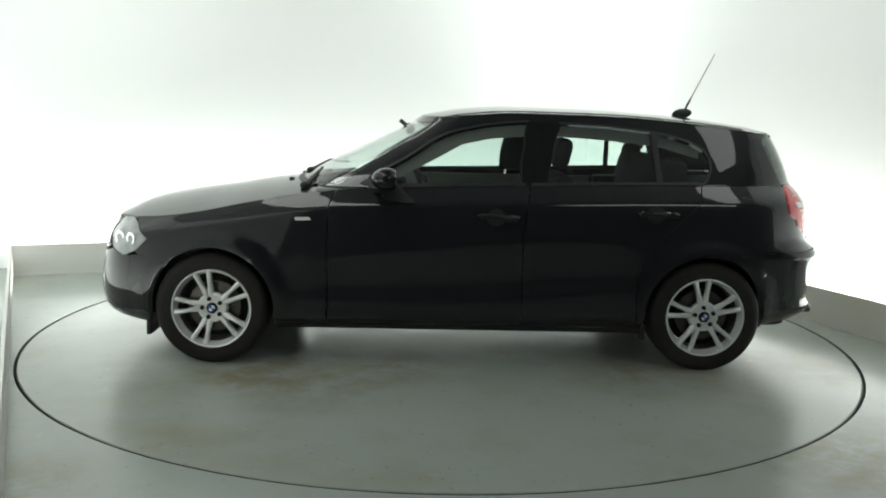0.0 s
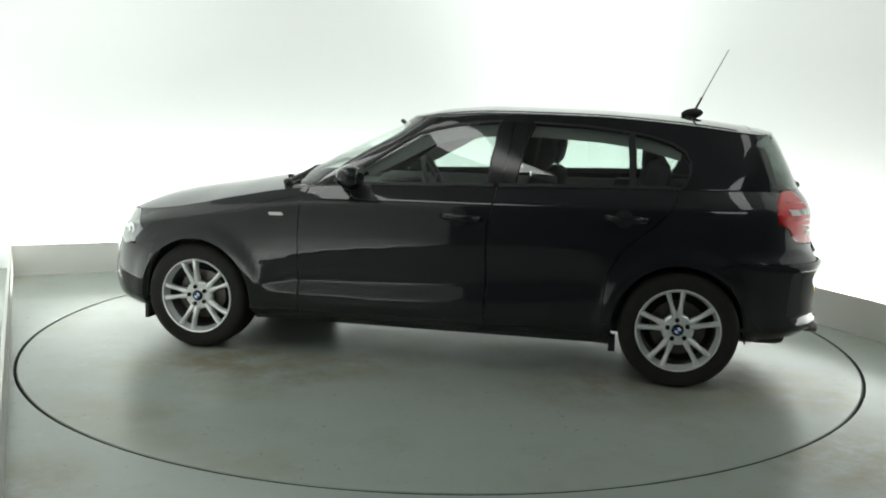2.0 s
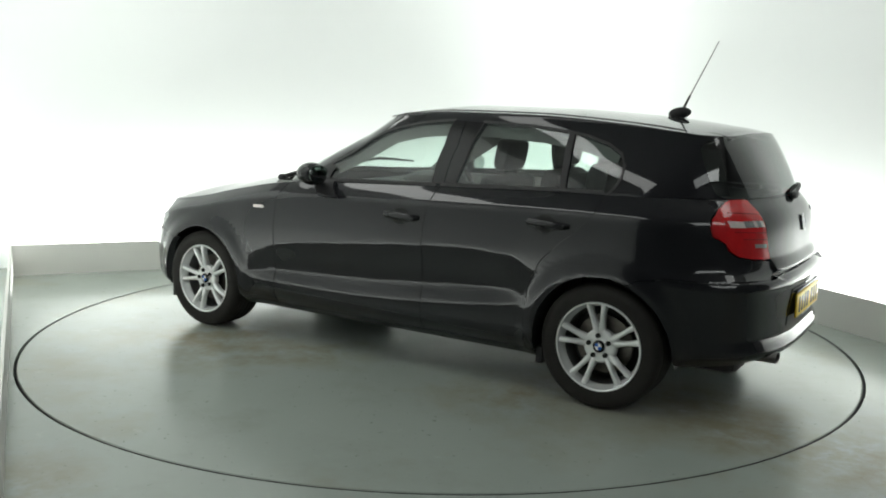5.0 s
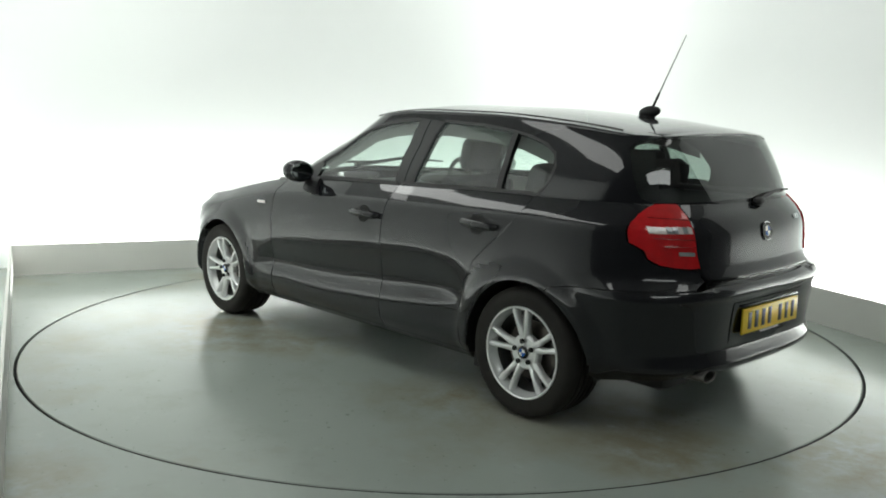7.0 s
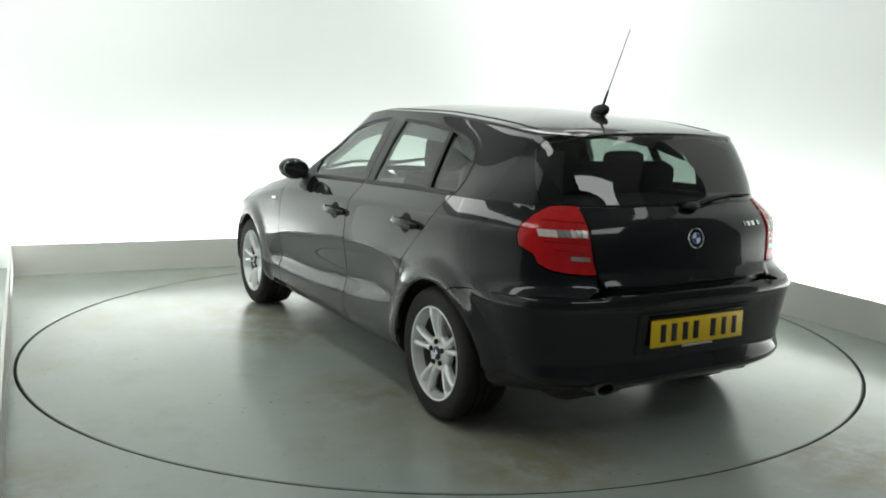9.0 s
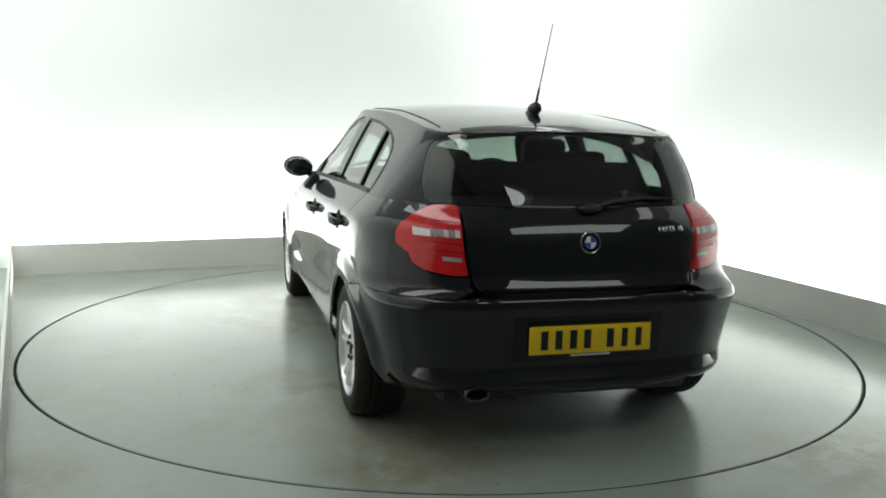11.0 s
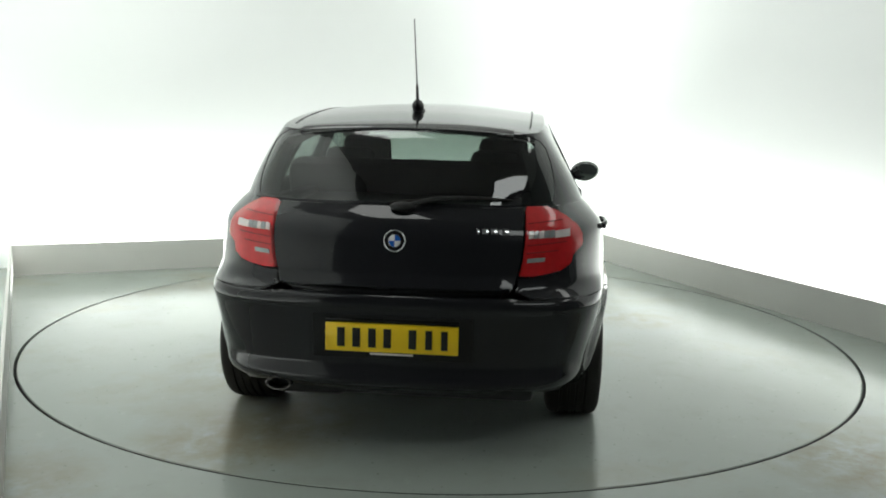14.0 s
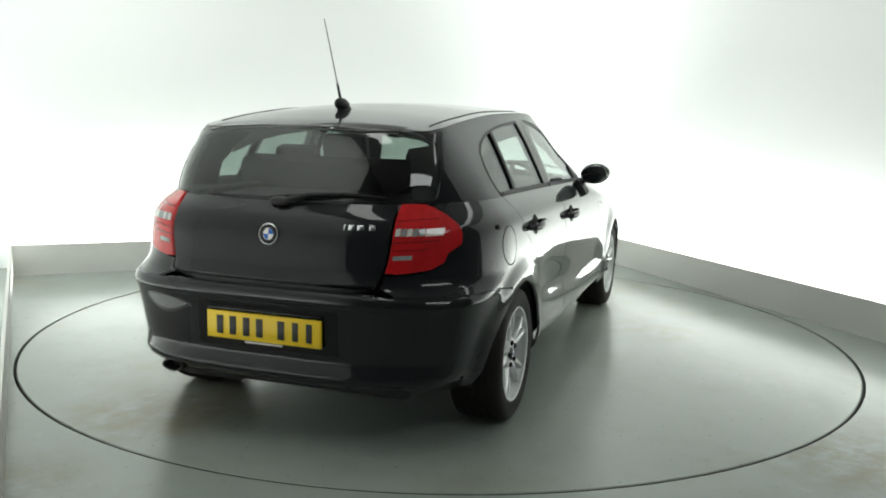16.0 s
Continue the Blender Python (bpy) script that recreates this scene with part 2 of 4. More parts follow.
def grown(poly, d):
    """A polygon with its edge moved outwards by d."""
    k = len(poly)
    area = sum(poly[i - 1][0] * poly[i][1] - poly[i][0] * poly[i - 1][1] for i in range(k))
    out = []
    for i in range(k):
        a, b = Vector(poly[i]) - Vector(poly[i - 1]), Vector(poly[(i + 1) % k]) - Vector(poly[i])
        n = (Vector((a.y, -a.x)).normalized() + Vector((b.y, -b.x)).normalized()) * (1 if area > 0 else -1)
        n = n.normalized() / max(0.6, n.length / 2)
        out.append((poly[i][0] + n.x * d, poly[i][1] + n.y * d))
    return out


def dense(poly, step):
    out = []
    for i in range(len(poly)):
        a, b = Vector(poly[i]), Vector(poly[(i + 1) % len(poly)])
        n = max(1, math.ceil((b - a).length / step))
        for j in range(n):
            q = a.lerp(b, j / n)
            if not out or (Vector(out[-1]) - q).length > 1e-4:
                out.append((q.x, q.y))
    return out


def edge_distance(p, segs):
    d = p[None, :] - segs[:, 0]
    v = segs[:, 1] - segs[:, 0]
    t = np.clip((d * v).sum(1) / np.maximum((v * v).sum(1), 1e-12), 0, 1)
    return np.sqrt((((d - v * t[:, None]) ** 2).sum(1)).min())


def sheet(bm, surf, outline, holes=(), step=0.03, depth=0.012, lift=0.0, mirror=False, normals=None):
    """A curved panel with thickness: the outline (and holes) on a surface's own two coordinates, filled with a fine net."""
    loops = [dense(outline, step)] + [dense(h, step) for h in holes]
    segs = np.array([[l[i], l[(i + 1) % len(l)]] for l in loops for i in range(len(l))])
    pts = [Vector(p) for l in loops for p in l]
    edges, k = [], 0
    for l in loops:
        edges += [(k + i, k + (i + 1) % len(l)) for i in range(len(l))]
        k += len(l)
    xs, ys = [p[0] for p in loops[0]], [p[1] for p in loops[0]]
    gx = np.arange(math.floor(min(xs) / step) * step, max(xs) + step, step)
    gy = np.arange(math.floor(min(ys) / step) * step, max(ys) + step, step)
    for x in gx:
        for y in gy:
            if inside((x, y), loops[0]) and not any(inside((x, y), h) for h in loops[1:]) and edge_distance(np.array((x, y)), segs) > step * 0.45:
                pts.append(Vector((x, y)))
    vo, _, fo, *_ = delaunay_2d_cdt(pts, edges, [], 1, 1e-5)
    keep = []
    for f in fo:
        c = sum((vo[i] for i in f), Vector((0, 0))) / len(f)
        if inside(c, loops[0]) and not any(inside(c, h) for h in loops[1:]):
            keep.append(f)
    e = 1e-3

    def place(p):
        q = surf(p.x, p.y)
        du = surf(p.x + e, p.y) - surf(p.x - e, p.y)
        dv = surf(p.x, p.y + e) - surf(p.x, p.y - e)
        nn = du.cross(dv)
        nn = nn.normalized() if nn.length > 1e-12 else Vector((0, 0, 1))
        return q, nn
    used = sorted({i for f in keep for i in f})
    pl = {i: place(vo[i]) for i in used}
    mid = Vector((-0.3, 0, 0.6))
    flip = sum((1 if (q - mid).dot(n) > 0 else -1) for q, n in pl.values()) < 0
    for side in ((1, -1) if mirror == "both" else ((-1,) if mirror else (1,))):
        sx = Vector((1, side, 1))
        top = {}
        for i in used:
            q, n = pl[i]
            n = -n if flip else n
            top[i] = bm.verts.new((q + n * lift) * sx)
            if normals is not None:
                normals.append((n * sx)[:])
        cnt = {}
        for f in keep:
            f2 = list(f)
            if flip != (side < 0):
                f2.reverse()
            bm.faces.new([top[i] for i in f2])
            for a, b in zip(f2, f2[1:] + f2[:1]):
                cnt[(min(a, b), max(a, b))] = cnt.get((min(a, b), max(a, b)), []) + [(a, b)]
        if depth:
            rim_t, rim_b = {}, {}
            for lst in cnt.values():
                if len(lst) == 1:
                    a, b = lst[0]
                    for i in (a, b):
                        if i not in rim_t:
                            q, n = pl[i]
                            n = -n if flip else n
                            rim_t[i] = bm.verts.new((q + n * lift) * sx)
                            rim_b[i] = bm.verts.new((q + n * (lift - depth)) * sx)
                            if normals is not None:
                                normals += [(n * sx)[:]] * 2
                    bm.faces.new((rim_t[b], rim_t[a], rim_b[a], rim_b[b]))


def panel(name, material, parent, surf, outline, label="", holes=(), step=0.03, depth=0.012, lift=0.0, mirror=False):
    bm = bmesh.new()
    normals = []
    sheet(bm, surf, outline, holes, step, depth, lift, mirror, normals)
    me = bpy.data.meshes.new(name)
    bm.to_mesh(me)
    bm.free()
    me.materials.append(material)
    me.shade_smooth()
    me.normals_split_custom_set_from_vertices(normals)
    ob = new(name, me)
    ob.parent = parent
    if label:
        tagged(ob, label)
    return ob


# ---------------------------------------------------------------- the booth
def wall_slab(name, a0, a1, z0, z1, thick, material, label):
    """An upright slab between two floor points, its face on their line and its thickness to the left of the way."""
    a0, a1 = Vector(a0), Vector(a1)
    d = a1 - a0
    bm = bmesh.new()
    box(bm, (0, 0, z0), (d.length, thick, z1))
    return tagged(mesh_ob(name, bm, material, smooth=False, m=Matrix.Translation((a0.x, a0.y, 0)) @ Matrix.Rotation(math.atan2(d.y, d.x), 4, "Z")), label, kind="structure")


R_TABLE, R_GAP = 2.436, 2.452


def build_booth():
    # the floor, one sheet with a round opening for the disc
    bm = bmesh.new()
    n = 128
    inner = [bm.verts.new((R_GAP * math.cos(2 * math.pi * i / n), R_GAP * math.sin(2 * math.pi * i / n), 0)) for i in range(n)]
    low = [bm.verts.new((v.co.x, v.co.y, -0.12)) for v in inner]
    mid = [bm.verts.new((3.2 * math.cos(2 * math.pi * i / n), 3.2 * math.sin(2 * math.pi * i / n), 0)) for i in range(n)]
    outer = [bm.verts.new((14 * math.cos(2 * math.pi * i / n), 14 * math.sin(2 * math.pi * i / n), 0)) for i in range(n)]
    for i in range(n):
        j = (i + 1) % n
        bm.faces.new((inner[i], mid[i], mid[j], inner[j]))
        bm.faces.new((mid[i], outer[i], outer[j], mid[j]))
        bm.faces.new((inner[j], low[j], low[i], inner[i]))
    tagged(mesh_ob("floor", bm, M_FLOOR, smooth=False), "glossy sealed grey-green floor with brown stains", kind="structure")
    bm = bmesh.new()
    bmesh.ops.create_circle(bm, cap_ends=True, segments=64, radius=2.6, matrix=pose(0, 0, -0.1))
    tagged(mesh_ob("turntable_pit", bm, M_GAP, smooth=False), "dark pit under the turntable's rim", kind="structure")
    # ledges
    le = 8.4
    l0, l1 = booth(0, 0, 0), booth(left_edge(5.7), 5.7, 0)
    r0, r1 = booth(BOOTH_W, 0, 0), booth(BOOTH_W, 5.7, 0)
    wall_slab("ledge_back", l0, r0, 0, LEDGE, 0.018, M_LEDGE, "low grey-white board ledge before the lit back wall")
    wall_slab("ledge_left", l1, l0, 0, LEDGE, 0.018, M_LEDGE, "low grey-white board ledge before the left wall")
    wall_slab("ledge_right", r0, r1, 0, LEDGE, 0.018, M_LEDGE, "low grey-white board ledge before the right wall")
    # walls behind the trough: white in the lit part, then unseen grey walls added to darken reflections
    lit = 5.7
    w0, w1 = booth(-GAP, -GAP, 0), booth(BOOTH_W + GAP, -GAP, 0)
    w2, w3 = booth(BOOTH_W + GAP, lit, 0), booth(-GAP + left_edge(lit), lit, 0)
    w4, w5 = booth(BOOTH_W + GAP, le + 0.2, 0), booth(-GAP + left_edge(le), le + 0.2, 0)
    wall_slab("wall_back", w0, w1, 0, BOOTH_H, 0.12, M_WALL, "bright white painted wall washed with light")
    wall_slab("wall_right", w1, w2, 0, BOOTH_H, 0.12, M_WALL, "bright white painted wall washed with light")
    wall_slab("wall_left", w3, w0, 0, BOOTH_H, 0.12, M_WALL, "bright white painted wall washed with light")
    wall_slab("wall_right_front", w2, w4, 0, BOOTH_H, 0.12, M_DARK, "unseen dull grey wall added towards the open side to darken reflections")
    wall_slab("wall_left_front", w5, w3, 0, BOOTH_H, 0.12, M_DARK, "unseen dull grey wall added towards the open side to darken reflections")
    wall_slab("wall_front", w4, w5, 0, BOOTH_H, 0.12, M_DARK, "unseen dull grey wall added behind the camera to close the booth and darken reflections")
    bm = bmesh.new()
    box(bm, (-0.6, -0.6 - 9.2, BOOTH_H), (BOOTH_W + 0.6, 0.6, BOOTH_H + 0.1))
    tagged(mesh_ob("ceiling", bm, M_CEIL, smooth=False, m=Matrix.Translation(CORNER_L) @ Matrix.Rotation(radians(TURN_DEG), 4, "Z")), "plain grey painted ceiling", kind="structure")


def build_ceiling_light(a, d, la, ld):
    e = new("ceiling_light")
    e.matrix_basis = Matrix.Translation(booth(a, d, BOOTH_H)) @ Matrix.Rotation(radians(TURN_DEG), 4, "Z")
    tagged(e, "long lit diffuser panel fixed to the ceiling", "light", group="ceiling lights")
    bm = bmesh.new()
    for lo, hi in (((-la / 2 - .03, -ld / 2 - .03, -.06), (la / 2 + .03, -ld / 2, 0)), ((-la / 2 - .03, ld / 2, -.06), (la / 2 + .03, ld / 2 + .03, 0)),
                   ((-la / 2 - .03, -ld / 2, -.06), (-la / 2, ld / 2, 0)), ((la / 2, -ld / 2, -.06), (la / 2 + .03, ld / 2, 0))):
        box(bm, lo, hi)
    part("frame", bm, M_METAL_FRAME, e, smooth=False)
    bm = bmesh.new()
    box(bm, (-la / 2, -ld / 2, -.045), (la / 2, ld / 2, -.03))
    part("diffuser", bm, M_PANEL, e, smooth=False)


def build_turntable():
    e = new("turntable")
    tagged(e, "round grey-green turntable disc let flush into the floor", "turntable")
    bm = bmesh.new()
    lathe(bm, [(0.0, 0.0), (1.2, 0.0), (2.0, 0.0), (R_TABLE - 0.004, 0.0), (R_TABLE, -0.004), (R_TABLE, -0.08)], axis="z", n=128)
    bmesh.ops.remove_doubles(bm, verts=bm.verts[:], dist=1e-6)
    part("disc", bm, M_TABLE, e, smooth=False)
    bm = bmesh.new()
    lathe(bm, [(R_TABLE + 0.0005, -0.003), (R_TABLE + 0.005, -0.004), (R_TABLE + 0.005, -0.07), (R_TABLE + 0.0005, -0.07)], axis="z", n=128, closed=True)
    part("rim_band", bm, M_GAP, e, "dark rim band round the disc", smooth=False)
    return e


build_booth()
for spot in LIGHT_SPOTS:
    build_ceiling_light(*spot)
TURNTABLE = build_turntable()


# ---------------------------------------------------------------- the car's skin: smooth surfaces on two coordinates
Z0 = 0.19
BELT = curve((-2.2, 1.0), (-1.6, 1.008), (-1.3, 1.007), (-0.3, 0.985), (0.58, 0.955), (0.77, 0.935), (1.13, 0.872), (1.4, 0.815), (1.8, 0.745), (2.1, 0.64))
HOOD_RISE = curve((-2.2, 0.0), (0.3, 0.03), (0.6, 0.05), (0.9, 0.068), (1.25, 0.085), (1.5, 0.094), (1.8, 0.092), (2.0, 0.075), (2.1, 0.05))
WIDTH = curve((0.19, 0.770), (0.235, 0.815), (0.285, 0.846), (0.33, 0.857), (0.40, 0.859), (0.53, 0.860), (0.62, 0.861), (0.70, 0.859), (0.78, 0.853), (0.86, 0.844), (0.895, 0.838), (0.915, 0.830), (0.95, 0.801), (1.0, 0.752))
TAPER = curve((-2.2, 0.915), (-1.8, 0.955), (-1.45, 0.995), (-1.2, 1.0), (1.2, 1.0), (1.5, 0.99), (1.8, 0.955), (2.1, 0.90))
X_REAR = curve((0.19, -1.95), (0.26, -2.02), (0.285, -2.050), (0.305, -2.076), (0.322, -2.082), (0.335, -2.080), (0.355, -2.069), (0.39, -2.058), (0.48, -2.062), (0.56, -2.070), (0.60, -2.077), (0.630, -2.090), (0.645, -2.090), (0.672, -2.064), (0.70, -2.046), (0.76, -2.036), (0.87, -2.028), (0.94, -2.002), (1.0, -1.955))
GATE_STEP = curve((0.652, 0.0), (0.662, 0.030), (0.680, 0.028), (0.689, -0.012), (0.694, -0.016), (0.70, -0.0145), (0.748, 0.0))      # the tailgate's kicked-out foot and the recess under it
SCOOP_TOP = curve((1.05, 0.45), (0.88, 0.515), (0.69, 0.586), (0.13, 0.656), (-0.34, 0.696), (-0.61, 0.705), (-0.83, 0.697), (-0.97, 0.667), (-1.06, 0.60))
SCOOP_LOW = curve((0.9, 0.362), (0.2, 0.345), (-0.3, 0.372), (-0.85, 0.428))
SCOOP_DEPTH = curve((0.93, 0.0), (0.82, 0.012), (0.66, 0.022), (-0.66, 0.022), (-0.82, 0.015), (-0.97, 0.0))
C_REAR = curve((0.19, 0.44), (0.60, 0.46), (0.72, 0.64), (1.0, 0.66))
N_REAR = curve((0.19, 3.2), (0.62, 3.2), (0.72, 3.0), (1.0, 3.0))
X_FRONT = curve((0.19, 1.98), (0.3, 2.06), (0.5, 2.085), (0.7, 2.07), (0.85, 2.045), (1.0, 1.985))
C_FRONT, N_FRONT = 0.56, 2.9
A_R, A_S, A_F = 0.92, 3.0, 0.92


def smooth(t):
    t = min(1.0, max(0.0, t))
    return t * t * (3 - 2 * t)


def flare(x, z):
    """Swell and lip round the wheel arches."""
    s = 0.0
    for wx in (1.33, -1.33):
        s += 0.018 * (1 - smooth((math.hypot(x - wx, z - 0.30) - 0.352) / 0.095))
    return s


def scoop(x, z):
    """The hollow along the doors: a sharp crease above, a soft roll out above the sill."""
    lo, hi = SCOOP_LOW(x), SCOOP_TOP(x)
    t = (z - lo) / (hi - lo)
    if t <= 0 or t >= 1:
        return 0.0
    if t > 0.36:
        u = (1 - t) / 0.64
        return SCOOP_DEPTH(x) * u ** 1.5 * (2.5 - 1.5 * u)
    return SCOOP_DEPTH(x) * smooth(t / 0.36)


def plan(a, xr, cr, nr, xf, cf, nf, w):
    """A point of the plan outline: a runs from the tail's middle round the corner, along the flank and round the nose."""
    if a <= A_R:
        t = a / A_R * math.pi / 2
        c, s = math.cos(t), math.sin(t)
        r = ((abs(c) / cr) ** nr + (abs(s) / w) ** nr) ** (-1 / nr)
        return xr + cr - r * c, r * s
    if a >= A_R + A_S:
        t = (A_R + A_S + A_F - a) / A_F * math.pi / 2
        c, s = math.cos(t), math.sin(t)
        r = ((abs(c) / cf) ** nf + (abs(s) / w) ** nf) ** (-1 / nf)
        return xf - cf + r * c, r * s
    k = (a - A_R) / A_S
    return xr + cr + k * (xf - cf - xr - cr), w


def tub(a, h):
    """The lower body: h from the sill (0.19) to the belt line (1.0)."""
    x, y = plan(a, X_REAR(h), C_REAR(h), N_REAR(h), X_FRONT(h), C_FRONT, N_FRONT, WIDTH(h))
    y *= TAPER(x)
    if x < -1.5 and h < 0.62:                     # the rear bumper's flanks tuck in below
        y *= 1 - 0.26 * (0.62 - h) * min(1.0, (-1.5 - x) / 0.22)
    u = (h - Z0) / (1 - Z0)
    z = Z0 + u * (BELT(x) - Z0)
    ys = WIDTH(1.0) * TAPER(x)
    z += HOOD_RISE(x) * max(u, 0) ** 4 * max(0.0, 1 - (y / ys) ** 2) if x > 0 else 0
    if y > 0.3:
        y += (flare(x, z) - scoop(x, z)) * min(1.0, max(0.0, (abs(y) - 0.55) / 0.15))
    if x < -1.8 and 0.652 < h < 0.748:
        x += GATE_STEP(h) * (1 - smooth((abs(y) - 0.452) / 0.034))
    return Vector((x, y, z))


def level(x, z):
    return Z0 + (z - Z0) * (1 - Z0) / (BELT(x) - Z0)


def solve_a(f, lo, hi):
    flo = f(lo)
    if abs(flo) < 1e-9:
        return lo
    for _ in range(26):
        m = (lo + hi) / 2
        if (f(m) < 0) == (flo < 0):
            lo = m
        else:
            hi = m
    return (lo + hi) / 2


def S(x, z):
    """Skin coordinates of a point on the flank."""
    h = level(x, z)
    return (solve_a(lambda a: tub(a, h).x - x, 0.0, A_R + A_S + A_F), h)


def B(y, z):
    """Skin coordinates of a point on the tail."""
    return (solve_a(lambda a: tub(a, z).y - y, 0.0, A_R), z)


ROOF_EDGE = curve((-2.0, 1.235), (-1.85, 1.252), (-1.7, 1.283), (-1.3, 1.335), (-0.8, 1.368), (-0.3, 1.374), (0.0, 1.352), (0.15, 1.325), (0.3, 1.30), (1.0, 1.29))
ROOF_CROWN = 0.042
G_XR = curve((0.0, -1.955), (0.5, -1.885), (0.9, -1.815), (1.0, -1.79))
G_XF = curve((0.0, 0.94), (0.5, 0.60), (1.0, 0.22))
G_W = curve((0.0, 0.0), (0.3, 0.27), (0.6, 0.57), (0.85, 0.83), (1.0, 1.0))
ROOF_HALF = curve((-2.0, 0.53), (-1.7, 0.555), (-1.3, 0.567), (-0.6, 0.572), (0.0, 0.562), (0.4, 0.548), (1.0, 0.52))


def house(a, v):
    """The glasshouse: v from the belt line (0) to the roof's edge (1)."""
    xr, xf = G_XR(v), G_XF(v)
    w0 = WIDTH(1.0)
    x, y = plan(a, xr, 0.66 - 0.26 * v, 3.0 + 1.4 * v, xf, 0.42 - 0.06 * v, 2.3 + 0.4 * v, 1.0)
    full = w0 * TAPER(x) * (1 - G_W(v)) + ROOF_HALF(x) * G_W(v)
    y *= full
    z = BELT(x) + v * (ROOF_EDGE(x) - BELT(x))
    k = max(0.0, 1 - (y / full) ** 2)
    z += ((1 - v) * (HOOD_RISE(x) if x > 0 else 0) + v * v * ROOF_CROWN) * k
    return Vector((x, y, z))


def roof(x, y):
    return Vector((x, y, ROOF_EDGE(x) + ROOF_CROWN * (1 - (y / ROOF_HALF(x)) ** 2)))


def hood(x, y):
    ys = WIDTH(1.0) * TAPER(x)
    return Vector((x, y, BELT(x) + HOOD_RISE(x) * (1 - (y / ys) ** 2)))


def GS(x, z):
    """Glasshouse coordinates of a point seen from the side."""
    a, v = A_R + 1.5, 0.5
    for _ in range(25):
        v = min(1.0, max(0.0, (z - BELT(x)) / (ROOF_EDGE(x) - BELT(x))))
        a = solve_a(lambda q: house(q, v).x - x, 0.0, A_R + A_S + A_F)
        break
    return (a, v)


def GB(y, z):
    """Glasshouse coordinates of a point seen from behind."""
    v = 0.5
    for _ in range(12):
        a = solve_a(lambda q: house(q, v).y - y, 0.0, A_R)
        v = min(1.0, max(0.0, v + (z - house(a, v).z) / 0.3))
    return (a, v)


def GF(y, v):
    return (solve_a(lambda q: house(q, v).y - y, A_R + A_S + A_F, A_R + A_S), v)


def arc(cx, cz, r, a0, a1, n=16):
    return [(cx + r * math.cos(radians(a0 + (a1 - a0) * i / n)), cz + r * math.sin(radians(a0 + (a1 - a0) * i / n))) for i in range(n + 1)]


def side(pts):
    """Skin coordinates of a line on the flank, with points close enough to keep it straight."""
    out = []
    for p, q in zip(pts, pts[1:]):
        n = max(1, math.ceil(math.hypot(q[0] - p[0], q[1] - p[1]) / 0.035))
        out += [S(p[0] + (q[0] - p[0]) * i / n, p[1] + (q[1] - p[1]) * i / n) for i in range(n)]
    return out + [S(*pts[-1])]


ARCH = 0.338
G = 0.003          # half a panel gap


def line(p, q, n=6):
    return [(p[0] + (q[0] - p[0]) * i / n, p[1] + (q[1] - p[1]) * i / n) for i in range(n + 1)]


# door edges seen from the side
BELT_PTS = lambda x0, x1, n=14: [(x0 + (x1 - x0) * i / n, BELT(x0 + (x1 - x0) * i / n) - 0.001) for i in range(n + 1)]
FRONT_DOOR = [(0.708, 0.232), (0.708, 0.42), (0.708, 0.60), (0.708, 0.75), (0.705, 0.87), (0.672, 0.940)] + BELT_PTS(0.66, -0.363) + [(-0.352, 0.90), (-0.332, 0.80), (-0.329, 0.70), (-0.329, 0.55), (-0.329, 0.40), (-0.329, 0.232)]
REAR_DOOR = [(-0.336, 0.232), (-0.336, 0.40), (-0.336, 0.55), (-0.336, 0.70), (-0.339, 0.80), (-0.359, 0.90)] + BELT_PTS(-0.369, -1.290) + [(-1.268, 0.92), (-1.19, 0.835), (-1.105, 0.765), (-1.02, 0.68), (-0.965, 0.58), (-0.945, 0.46), (-0.945, 0.232)]


